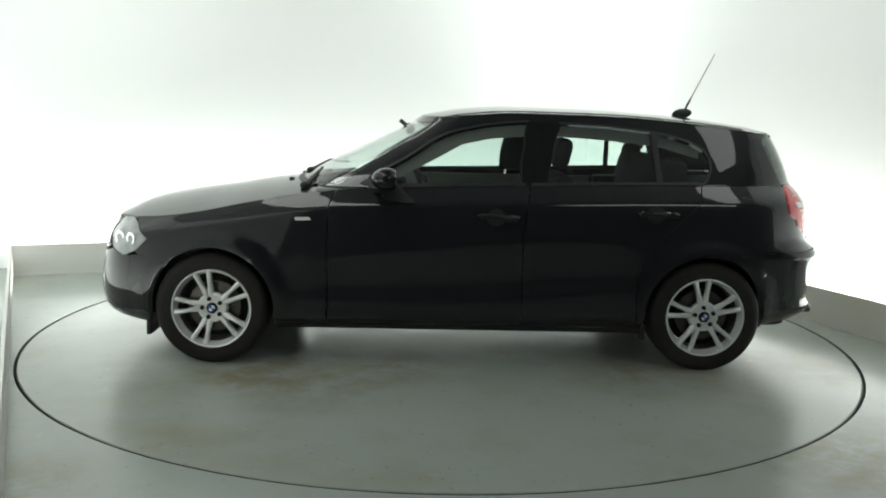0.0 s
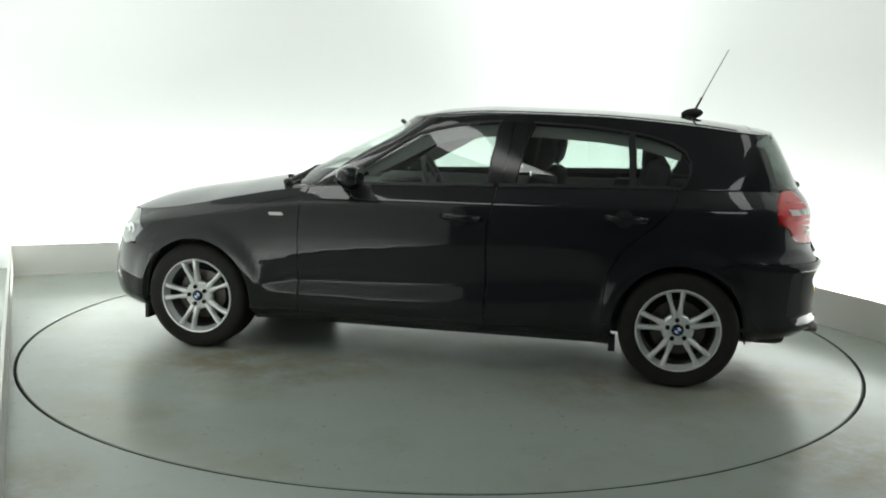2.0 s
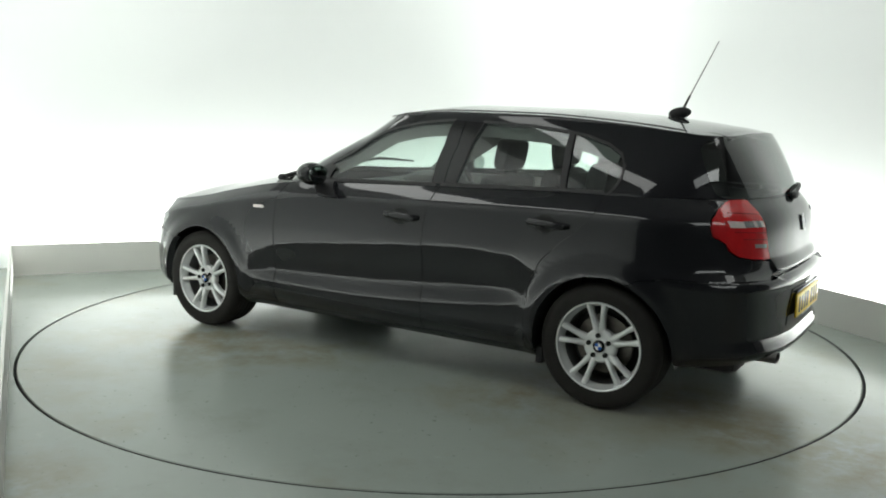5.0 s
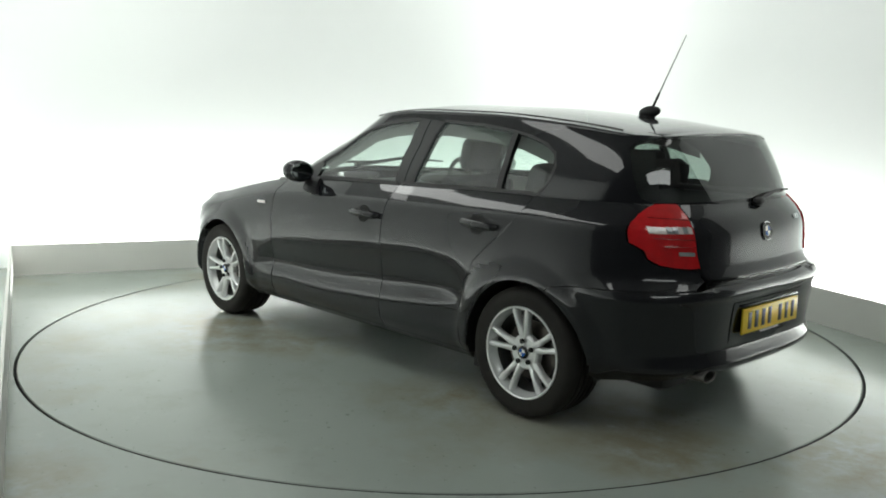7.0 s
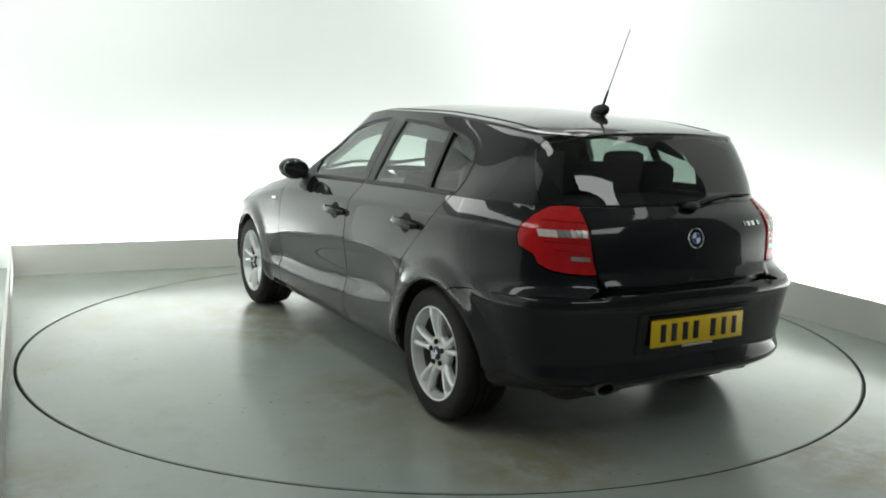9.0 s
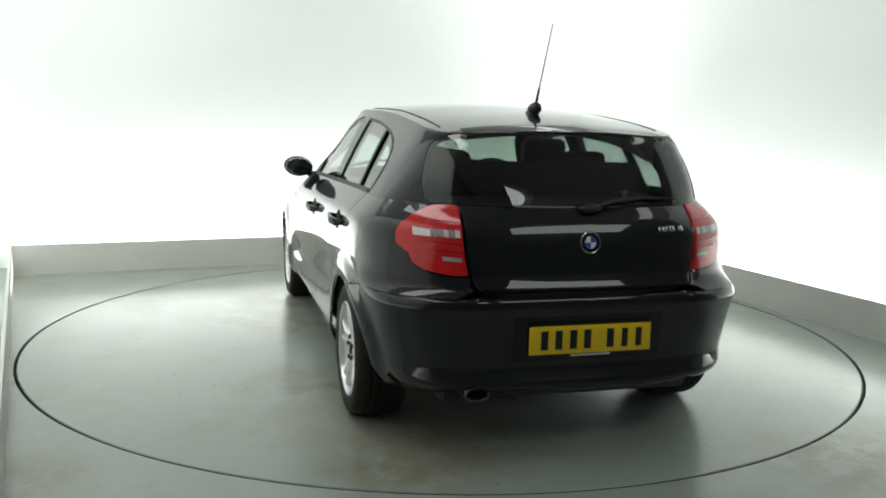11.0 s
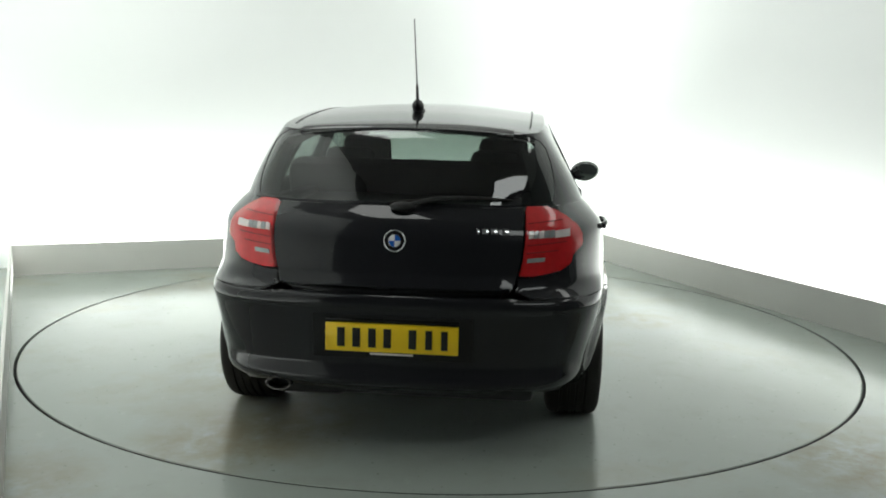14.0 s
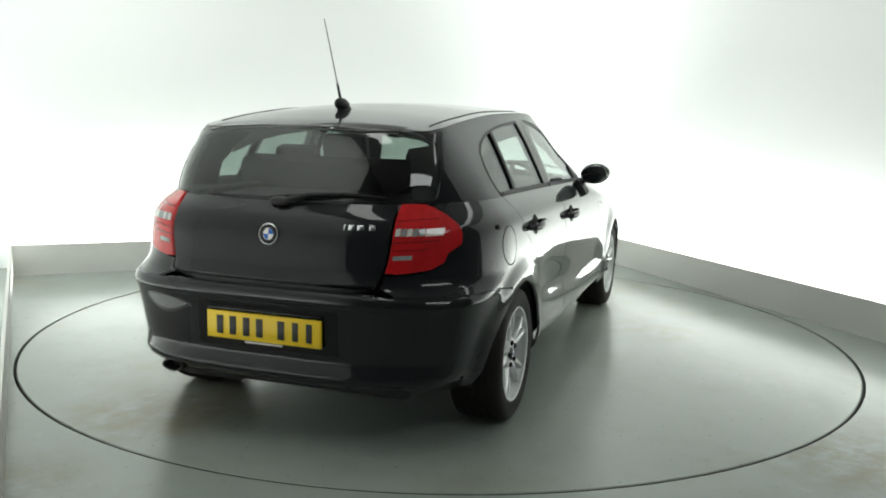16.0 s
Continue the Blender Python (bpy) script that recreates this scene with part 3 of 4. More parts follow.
def build_skin(car):
    for mir in (False, True):
        d = panel("front_door", M_PAINT, car, tub, side(FRONT_DOOR), mirror=mir, step=0.019)
        build_handle(d, -0.195, 0.826, mir)
        d = panel("rear_door", M_PAINT, car, tub, side(REAR_DOOR), mirror=mir, step=0.019)
        build_handle(d, -1.045, 0.858, mir)
        # sill, from arch to arch
        panel("sill", M_PAINT, car, tub, side(line((0.985, 0.192), (-0.985, 0.192), 20) + line((-0.985, 0.227), (0.985, 0.227), 20)), mirror=mir, depth=0.04)
        # front wing
        wing = ([(0.715, 0.232), (0.985, 0.232)] + arc(1.33, 0.30, ARCH, 188, 48, 22) + [(1.64, 0.568), (1.73, 0.586)]
                + [(1.738, 0.598), (1.714, 0.626), (1.672, 0.668), (1.720, 0.712), (1.755, 0.745)] + BELT_PTS(1.755, 0.68, 20) + [(0.712, 0.87), (0.715, 0.75), (0.715, 0.60), (0.715, 0.42)])
        w = panel("front_wing", M_PAINT, car, tub, side(wing), mirror=mir, step=0.028)
        bm = bmesh.new()
        for lo, hi in ((0.795, 0.885),):
            sheet(bm, tub, rounded(side([(lo, 0.790), (lo + 0.012, 0.807), (hi, 0.804), (hi - 0.008, 0.787)]), 0.008), step=0.012, depth=0.006, lift=0.006, mirror=mir)
        part("side_indicator", bm, M_CLEAR, w, "clear side indicator lens in the wing")
        # headlight
        hl = panel("headlight", M_HEAD, car, tub, side([(1.722, 0.629), (1.681, 0.668), (1.726, 0.706), (1.762, 0.738)] + BELT_PTS(1.77, 1.86, 4)[1:] + [(1.93, 0.66), (1.90, 0.60), (1.82, 0.572), (1.748, 0.602)]), "clear headlight glass", mirror=mir, step=0.025)
        for hx, hz, hr in ((1.770, 0.660, 0.036), (1.850, 0.655, 0.042)):
            p = tub(*S(hx, hz))
            bm = bmesh.new()
            lathe(bm, [(hr * 0.55, 0.004), (hr * 0.9, 0.006), (hr, 0.002)], axis="y", n=24, m=Matrix.Translation((p.x, -p.y if mir else p.y, p.z)) @ Matrix.Rotation(radians(35 if mir else -35), 4, "Z"))
            part("lamp_ring", bm, M_CHROME, hl)
        # quarter panel behind the rear door
        quarter = ([(-1.296, 1.005), (-1.274, 0.92), (-1.196, 0.835), (-1.111, 0.765), (-1.026, 0.68), (-0.971, 0.58), (-0.951, 0.46), (-0.951, 0.232), (-0.985, 0.232)]
                   + arc(-1.33, 0.30, ARCH, -6, 112, 22)[1:])
        q = side(quarter)
        # along the bumper's top to the tail, up the lamp's edge and back along the belt
        q += side([(-1.50, 0.640), (-1.58, 0.652), (-1.68, 0.660)]) + [B(y, 0.662) for y in (0.70, 0.62, 0.545)]
        q += [B(0.475, 0.690), B(0.478, 0.733)] + [B(0.53, 0.736), B(0.592, 0.742), B(0.650, 0.754), B(0.688, 0.782), B(0.697, 0.818)] + side([(-1.791, 0.855), (-1.779, 0.895), (-1.776, 0.93), (-1.783, 0.966), (-1.793, 0.992)]) + [S(-1.80, 1.0), S(-1.74, 1.0075)]
        q += side(BELT_PTS(-1.66, -1.30, 8))
        panel("quarter_panel", M_PAINT, car, tub, q, mirror=mir, step=0.022)
        build_tail_light(car, mir)
    # rear bumper in one piece: both halves meet at the middle
    bump = [(0.0, 0.275)] + [B(y, 0.275) for y in (0.1, 0.2, 0.3)] + [B(0.4, 0.29), B(0.465, 0.305), B(0.53, 0.29), B(0.6, 0.27), B(0.68, 0.258)] + side([(-1.70, 0.245), (-1.665, 0.255)]) + side(arc(-1.33, 0.30, ARCH, 187, 113, 14))
    bump += side([(-1.50, 0.634), (-1.58, 0.646), (-1.68, 0.654)]) + [B(0.70, 0.656), B(0.60, 0.656), B(0.53, 0.658), B(0.475, 0.663), B(0.40, 0.664), B(0.30, 0.664), B(0.2, 0.664), B(0.1, 0.664), (0.0, 0.664)]
    panel("rear_bumper", M_PAINT, car, tub, bump, "black painted rear bumper", mirror="both", step=0.017, depth=0.05)
    front = [(A_R + A_S + A_F, 0.2)] + [S(1.66, 0.215)] + side(arc(1.33, 0.30, ARCH, -8, 46, 10)) + side([(1.64, 0.562), (1.735, 0.580), (1.82, 0.566)]) + [S(1.90, 0.592)] + [(A_R + A_S + A_F * 0.6, 0.74), (A_R + A_S + A_F, 0.78)]
    panel("front_bumper", M_PAINT, car, tub, front, "black painted front bumper", mirror="both", step=0.03, depth=0.05)
    nose = [(A_R + A_S + A_F, 0.786), (A_R + A_S + A_F * 0.6, 0.746)] + [S(1.94, 0.60), S(1.95, 0.655), S(1.88, 0.71)] + [(A_R + A_S + A_F * k, 0.999) for k in (0.5, 0.62, 0.75, 0.88, 1.0)]
    panel("grille", M_TRIM, car, tub, nose, "dark radiator grille panel", mirror="both", step=0.03)
    # tailgate, below the glass
    gate = [(0.0, 0.671)] + [B(y, 0.671) for y in (0.1, 0.2, 0.3, 0.37)] + [B(0.42, 0.676), B(0.452, 0.695), B(0.470, 0.735), B(0.485, 0.80), B(0.492, 0.86), B(0.492, 0.93), B(0.491, 0.985), B(0.491, 0.999)] + [B(y, 0.999) for y in (0.4, 0.3, 0.2, 0.1)] + [(0.0, 0.999)]
    panel("tailgate", M_PAINT, car, tub, gate, "black painted tailgate", mirror="both", step=0.016, depth=0.03)
    # bonnet and roof
    nb = 14
    cowl = [house(A_R + A_S + A_F * (0.10 + 0.90 * i / nb), 0.0) for i in range(nb + 1)]
    edge = [tub(S(x, BELT(x) - 0.0005)[0], 1.0) for x in [0.70 + i * 0.08 for i in range(13)]] + [tub(A_R + A_S + A_F * k, 1.0) for k in (0.3, 0.5, 0.65, 0.8, 0.9, 1.0)]
    half = [(p.x + 0.012, p.y - 0.004) for p in reversed(cowl)] + [(p.x, p.y - 0.002) for p in edge]
    panel("bonnet", M_PAINT, car, hood, half, "black painted bonnet", mirror="both", step=0.035)
    ring = [house(a, 1.0) for a in [(A_R + A_S + A_F) * i / 70 for i in range(71)]]
    half = [(p.x, p.y) for p in ring]
    half[0], half[-1] = (half[0][0], 0.0), (half[-1][0], 0.0)
    panel("roof", M_PAINT, car, roof, half, "black painted roof", mirror="both", step=0.035)
    # glasshouse: pillars with the window openings, and the panes
    top = A_R + A_S + A_F
    fw = [(0.475, 1.022), (0.30, 1.118), (0.165, 1.212), (0.09, 1.248), (0.0, 1.276), (-0.12, 1.301), (-0.27, 1.318), (-0.352, 1.324), (-0.335, 1.20), (-0.318, 0.992), (0.10, 0.977), (0.50, 0.962), (0.53, 0.980)]
    rw = [(-0.545, 1.320), (-0.80, 1.309), (-1.036, 1.283), (-1.045, 1.14), (-1.055, 1.012), (-0.70, 1.000), (-0.462, 0.994), (-0.490, 1.13)]
    qw = [(-1.062, 1.279), (-1.14, 1.265), (-1.25, 1.232), (-1.318, 1.192), (-1.345, 1.145), (-1.345, 1.09), (-1.325, 1.045), (-1.300, 1.014), (-1.083, 1.012), (-1.071, 1.13)]
    rg = [GB(y, z) for y, z in ((0.0, 1.018), (0.15, 1.018), (0.3, 1.016), (0.45, 1.013), (0.58, 1.013), (0.612, 1.025), (0.616, 1.06), (0.612, 1.11), (0.597, 1.17), (0.572, 1.235), (0.545, 1.262), (0.50, 1.283), (0.44, 1.297), (0.3, 1.309), (0.15, 1.313), (0.0, 1.314))]
    rg[0], rg[-1] = (0.0, rg[0][1]), (0.0, rg[-1][1])
    ws = [(top, 0.035)] + [(A_R + A_S + A_F * k, 0.035) for k in (0.9, 0.75, 0.6, 0.45, 0.33)] + [GS(0.66, 0.968), GS(0.59, 1.012), GS(0.515, 1.068), GS(0.437, 1.122), GS(0.36, 1.170), GS(0.286, 1.214), GS(0.19, 1.272)] + [(A_R + A_S + A_F * k, 0.94) for k in (0.20, 0.33, 0.5, 0.7, 0.9)] + [(top, 0.94)]
    gl = {n: [GS(x, z) for x, z in p] for n, p in (("f", fw), ("r", rw), ("q", qw))}
    shell = [(0.0, 0.004), (0.0, rg[0][1])] + rg[1:-1] + [(0.0, rg[-1][1]), (0.0, 1.0)]
    shell = [(a, 0.0) for a in [top * i / 60 for i in range(61)]] + [(top, 0.035)] + ws[1:-1] + [(top, 0.94), (top, 1.0)] + [(a, 1.0) for a in [top * (1 - i / 60) for i in range(1, 61)]] + [(0.0, rg[-1][1])] + rg[::-1][1:-1] + [(0.0, rg[0][1])]
    for mir in (False, True):
        panel("pillar_frame", M_PAINT, car, house, shell, "black roof pillars and window surround", holes=[gl["f"], gl["r"], gl["q"]], mirror=mir, step=0.03, depth=0.03)
        for n, key in (("front_side_window", "f"), ("rear_side_window", "r"), ("quarter_window", "q")):
            panel(n, M_WINDOW, car, house, gl[key], mirror=mir, step=0.03, depth=0.0, lift=-0.006).visible_shadow = False
        for poly, key in ((fw, "f"), (rw, "r"), (qw, "q")):
            bm = bmesh.new()
            sheet(bm, house, [GS(x, z) for x, z in grown(poly, 0.011)], holes=[gl[key]], step=0.03, depth=0.004, lift=0.002, mirror=mir)
            part("window_seal", bm, M_PLASTIC, car)
    p = panel("windscreen", M_SHIELD, car, house, ws, "clear windscreen", mirror="both", step=0.04, depth=0.0, lift=-0.004)
    p.visible_shadow = False
    p = panel("rear_window", M_REAR_GLASS, car, house, rg, "dark tinted rear window", mirror="both", step=0.03, depth=0.0, lift=-0.002)
    p.visible_shadow = False


def build_handle(door, x, z, mir):
    """A bow handle over a flat dark oval that paints the shade of a dished grip."""
    sy = -1 if mir else 1
    y = tub(*S(x, z)).y
    bm = bmesh.new()
    tube(bm, [(x + 0.105, sy * (y + 0.002), z + 0.004), (x + 0.085, sy * (y + 0.028), z + 0.006), (x + 0.03, sy * (y + 0.040), z + 0.004), (x - 0.05, sy * (y + 0.040), z), (x - 0.095, sy * (y + 0.028), z - 0.003), (x - 0.11, sy * (y + 0.002), z - 0.004)],
         [0.010, 0.014, 0.015, 0.015, 0.014, 0.010], n=10, flat=1.25)
    part("door_handle", bm, M_PAINT, door)
    # no hollow here: the grip's shade is a near-black oval on the skin
    bm = bmesh.new()
    bowl = [(x + 0.012 + 0.050 * math.cos(t), z - 0.002 + 0.046 * math.sin(t)) for t in [2 * math.pi * i / 20 for i in range(20)]]
    sheet(bm, tub, [S(*p) for p in bowl], step=0.02, depth=0.0, lift=0.002, mirror=mir)
    part("handle_dish_shade", bm, M_GAP, door, "flat dark oval painting the shade of the dish behind the handle")


def build_tail_light(car, mir):
    """The lamp that wraps the rear corner: red glass, a clear band and a smaller clear bar."""
    o = [B(0.484, 0.745), B(0.497, 0.80), B(0.504, 0.86), B(0.504, 0.93), B(0.502, 0.985), B(0.502, 1.003)] + [B(0.55, 1.003), S(-1.812, 1.003)] + side([(-1.800, 0.990), (-1.790, 0.964), (-1.783, 0.93), (-1.786, 0.895), (-1.798, 0.855)]) + [B(0.690, 0.818), B(0.682, 0.785), B(0.645, 0.760), B(0.59, 0.749), B(0.53, 0.743)]
    o = [(a, min(h, 0.999)) for a, h in o]
    lamp_ob = panel("tail_light", M_RED, car, tub, o, "red tail light wrapping the corner with a clear band", mirror=mir, step=0.02, depth=0.02, lift=0.006)
    for y0, y1, mt, name in ((0.512, 0.530, M_CLEAR, "reversing_cell"), (0.532, 0.550, M_HEAD, "reversing_cell"), (0.552, 0.570, M_CLEAR, "reversing_cell"), (0.572, 0.590, M_HEAD, "reversing_cell"), (0.592, 0.612, M_HEAD, "reversing_cell"), (0.614, 0.672, M_CLEAR, "indicator_window")):
        bm = bmesh.new()
        sheet(bm, tub, [B(y0, 0.886), B((y0 + y1) / 2, 0.887), B(y1, 0.888), B(y1, 0.914), B((y0 + y1) / 2, 0.913), B(y0, 0.911)], step=0.012, depth=0.004, lift=0.009, mirror=mir)
        part(name, bm, mt, lamp_ob)
    bm = bmesh.new()
    sheet(bm, tub, [B(0.508, 0.796), B(0.575, 0.799), B(0.577, 0.815), B(0.510, 0.812)], step=0.02, depth=0.004, lift=0.009, mirror=mir)
    part("clear_bar", bm, M_HEAD, lamp_ob, "small grey bar low in the red lens")
    for ys, z0 in (((0.508, 0.55, 0.60, 0.645), 0.940), ((0.508, 0.55, 0.60, 0.66), 0.862), ((0.505, 0.55, 0.60, 0.63), 0.832)):
        bm = bmesh.new()
        tube(bm, [on_tail(-y if mir else y, z0 + 0.05 * (y - 0.5), 0.006)[0] for y in ys], 0.0022, n=6)
        part("lens_rib", bm, M_RED_DEEP, lamp_ob)


def build_wheel(car, x, sy, yface, turn):
    """A silver alloy wheel with five forked spokes. Its axis is y; the face looks outwards."""
    c = Vector((x, sy * yface, 0.302))
    m = Matrix.Translation(c) @ (Matrix.Rotation(math.pi, 4, "Z") if sy < 0 else Matrix.Identity(4)) @ Matrix.Rotation(radians(turn), 4, "Y")
    tyre_m, m = m, m @ Matrix.Diagonal((0.938, 1, 0.938, 1))
    bm = bmesh.new()
    # rim lip and barrel, seen from the face (y outwards)
    lathe(bm, [(0.228, -0.006), (0.2285, 0.004), (0.2255, 0.008), (0.2175, 0.006), (0.2145, -0.004), (0.2125, -0.020), (0.204, -0.030), (0.200, -0.044)], n=72)
    # hub
    lathe(bm, [(0.0, -0.016), (0.032, -0.014), (0.036, -0.019), (0.058, -0.020), (0.076, -0.019), (0.086, -0.026), (0.089, -0.05), (0.05, -0.07), (0.0, -0.07)], n=40)
    bmesh.ops.transform(bm, matrix=m, verts=bm.verts[:])
    wheel = part("wheel", bm, M_ALLOY, car, "silver alloy wheel with five forked spokes", angle=32)
    for k in range(5):
        bm = bmesh.new()
        mid = radians(90 + 72 * k)
        for sgn in (-1, 1):
            prev = None
            for i in range(15):
                t = i / 14
                r = 0.045 + (0.217 - 0.045) * t
                k2 = min(1.0, max(0.0, (r - 0.080) / 0.137))       # how far the fork has opened
                off = sgn * (0.0125 + 0.0295 * k2)
                w = 0.0185 - 0.0060 * smooth(k2 * 2.2) + 0.0050 * k2 ** 3
                h = -0.024 + 0.022 * math.sin(min(1.0, t * 1.2) * math.pi / 2)
                c2, s2 = math.cos(mid), math.sin(mid)
                p = Vector((r * c2 - off * s2, 0, r * s2 + off * c2))
                u = Vector((-s2, 0, c2))
                prof = [(-w * 0.9, h - 0.034), (-w, h - 0.012), (-w * 0.62, h - 0.003), (0, h), (w * 0.62, h - 0.003), (w, h - 0.012), (w * 0.9, h - 0.034)]
                ring = [bm.verts.new(p + u * q + Vector((0, hh, 0))) for q, hh in prof]
                if prev:
                    for n2 in range(7):
                        bm.faces.new((prev[n2], prev[(n2 + 1) % 7], ring[(n2 + 1) % 7], ring[n2]))
                prev = ring
        bmesh.ops.transform(bm, matrix=m, verts=bm.verts[:])
        part("forked_spoke", bm, M_ALLOY, wheel, angle=40)
    bm = bmesh.new()
    prof = [(0.209, -0.002), (0.218, 0.008), (0.255, 0.014), (0.275, 0.011), (0.290, 0.002), (0.298, -0.012), (0.3015, -0.03)]
    for g0 in (0.055, 0.09, 0.125, 0.16):
        prof += [(0.302, -g0 + 0.006), (0.294, -g0 + 0.004), (0.294, -g0 - 0.004), (0.302, -g0 - 0.006)]
    prof += [(0.3015, -0.185), (0.298, -0.203), (0.290, -0.212), (0.26, -0.222), (0.209, -0.2)]
    lathe(bm, prof, n=72)
    bmesh.ops.transform(bm, matrix=tyre_m, verts=bm.verts[:])
    part("tyre", bm, M_RUBBER, wheel, "black rubber tyre with grooved tread", angle=30)
    bm = bmesh.new()
    lathe(bm, [(0.19, -0.12), (0.12, -0.125), (0.0, -0.125)], n=40)
    bmesh.ops.transform(bm, matrix=m, verts=bm.verts[:])
    part("back_plate", bm, M_GAP, wheel)
    # rim well behind the spokes, its shade put into the dark metal colour
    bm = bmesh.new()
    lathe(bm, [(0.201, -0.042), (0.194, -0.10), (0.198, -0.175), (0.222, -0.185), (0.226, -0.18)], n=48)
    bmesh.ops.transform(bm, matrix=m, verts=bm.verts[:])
    part("rim_well", bm, M_RIM_WELL, wheel, "rim well with its shade in the dark metal colour")
    bm = bmesh.new()
    lathe(bm, [(0.075, -0.075), (0.150, -0.078), (0.150, -0.098), (0.075, -0.10)], n=40)
    bmesh.ops.transform(bm, matrix=m, verts=bm.verts[:])
    part("brake_disc", bm, M_DISC, wheel)
    # centre cap with a plain quartered roundel
    bm = bmesh.new()
    lathe(bm, [(0.0, -0.006), (0.026, -0.007), (0.031, -0.010), (0.033, -0.016)], n=32)
    bmesh.ops.transform(bm, matrix=m, verts=bm.verts[:])
    cap = part("centre_cap", bm, M_TRIM, wheel, "dark centre cap with a blue and white roundel")
    for mt, q in ((M_BLUE, (0, 2)), (M_WHITE, (1, 3))):
        bm = bmesh.new()
        for k in q:
            vs = [bm.verts.new((0, -0.0035, 0))] + [bm.verts.new((0.019 * math.cos(math.pi / 2 * (k + i / 6)), -0.0045, 0.019 * math.sin(math.pi / 2 * (k + i / 6)))) for i in range(7)]
            bm.faces.new(vs)
        bmesh.ops.transform(bm, matrix=m @ Matrix.Rotation(radians(-turn), 4, "Y"), verts=bm.verts[:])
        part("roundel_quarters", bm, mt, wheel)
    for k in range(5):
        bm = bmesh.new()
        a = radians(90 + 72 * k)
        lathe(bm, [(0.0, -0.019), (0.006, -0.019), (0.008, -0.022), (0.0125, -0.0215), (0.0125, -0.03)], n=12)
        bmesh.ops.transform(bm, matrix=m @ Matrix.Translation((0.055 * math.cos(a), 0.0165, 0.055 * math.sin(a))), verts=bm.verts[:])
        part("wheel_bolt", bm, M_GAP, wheel)
    return wheel


def build_underbody(car):
    bm = bmesh.new()
    box(bm, (-1.88, -0.56, 0.20), (1.86, 0.56, 0.50), 0.03)
    box(bm, (-0.96, -0.745, 0.195), (0.96, 0.745, 0.30), 0.02)
    part("floor_pan", bm, M_PLASTIC, car)
    for x, s in ((1.33, 1), (1.33, -1), (-1.33, 1), (-1.33, -1)):
        bm = bmesh.new()
        n = 24
        a = [bm.verts.new((x + 0.345 * math.cos(math.radians(-12 + 204 * i / n)), s * 0.855, 0.30 + 0.345 * math.sin(math.radians(-12 + 204 * i / n)))) for i in range(n + 1)]
        for v in a:
            v.co.y = s * (min(0.845, abs(tub(*S(v.co.x, max(v.co.z, 0.24))).y) - 0.006))
        b = [bm.verts.new((v.co.x, s * 0.55, v.co.z)) for v in a]
        for i in range(n):
            bm.faces.new((a[i], a[i + 1], b[i + 1], b[i]))
        bm.faces.new(b)
        part("wheel_arch_liner", bm, M_PLASTIC, car)
    for s in (1, -1):
        bm = bmesh.new()
        box(bm, (-0.96, s * 0.735 - 0.02, 0.28), (0.78, s * 0.735 + 0.02, 0.950), 0.01)
        part("door_lining", bm, M_RAIL, car)
        bm = bmesh.new()
        box(bm, (-1.70, s * 0.555 - 0.03, 0.45), (-0.94, s * 0.555 + 0.03, 0.97), 0.02)
        part("boot_lining", bm, M_DASH, car)
    bm = bmesh.new()
    box(bm, (-1.86, -0.44, 0.30), (-1.80, 0.44, 0.975), 0.01)
    part("tailgate_lining", bm, M_DASH, car)
    bm = bmesh.new()
    box(bm, (0.98, -0.62, 0.45), (1.86, 0.62, 0.66), 0.05)
    part("engine_cover", bm, M_PLASTIC, car)


def ellipsoid(bm, c, r, m=None, u=20, v=12):
    vs = bmesh.ops.create_uvsphere(bm, u_segments=u, v_segments=v, radius=1.0)["verts"]
    bmesh.ops.transform(bm, matrix=Matrix.Translation(c) @ (m or Matrix.Identity(4)) @ Matrix.Diagonal((*r, 1)), verts=vs)
    return vs


def on_tail(y, z, lift=0.0):
    """A point on the tail's skin and its outward way."""
    a, h = B(abs(y), z)
    p = tub(a, h)
    n = (tub(a + 1e-3, h) - tub(a - 1e-3, h)).cross(tub(a, h + 1e-3) - tub(a, h - 1e-3)).normalized()
    if n.x > 0:
        n = -n
    p = p + n * lift
    s = -1 if y < 0 else 1
    return Vector((p.x, p.y * s, p.z)), Vector((n.x, n.y * s, n.z))


def on_glass(y, z, lift=0.0):
    a, v = GB(abs(y), z)
    p = house(a, v)
    n = (house(a + 1e-3, v) - house(a - 1e-3, v)).cross(house(a, v + 1e-3) - house(a, v - 1e-3)).normalized()
    if n.x > 0:
        n = -n
    p = p + n * lift
    return Vector((p.x, math.copysign(p.y, y), p.z))


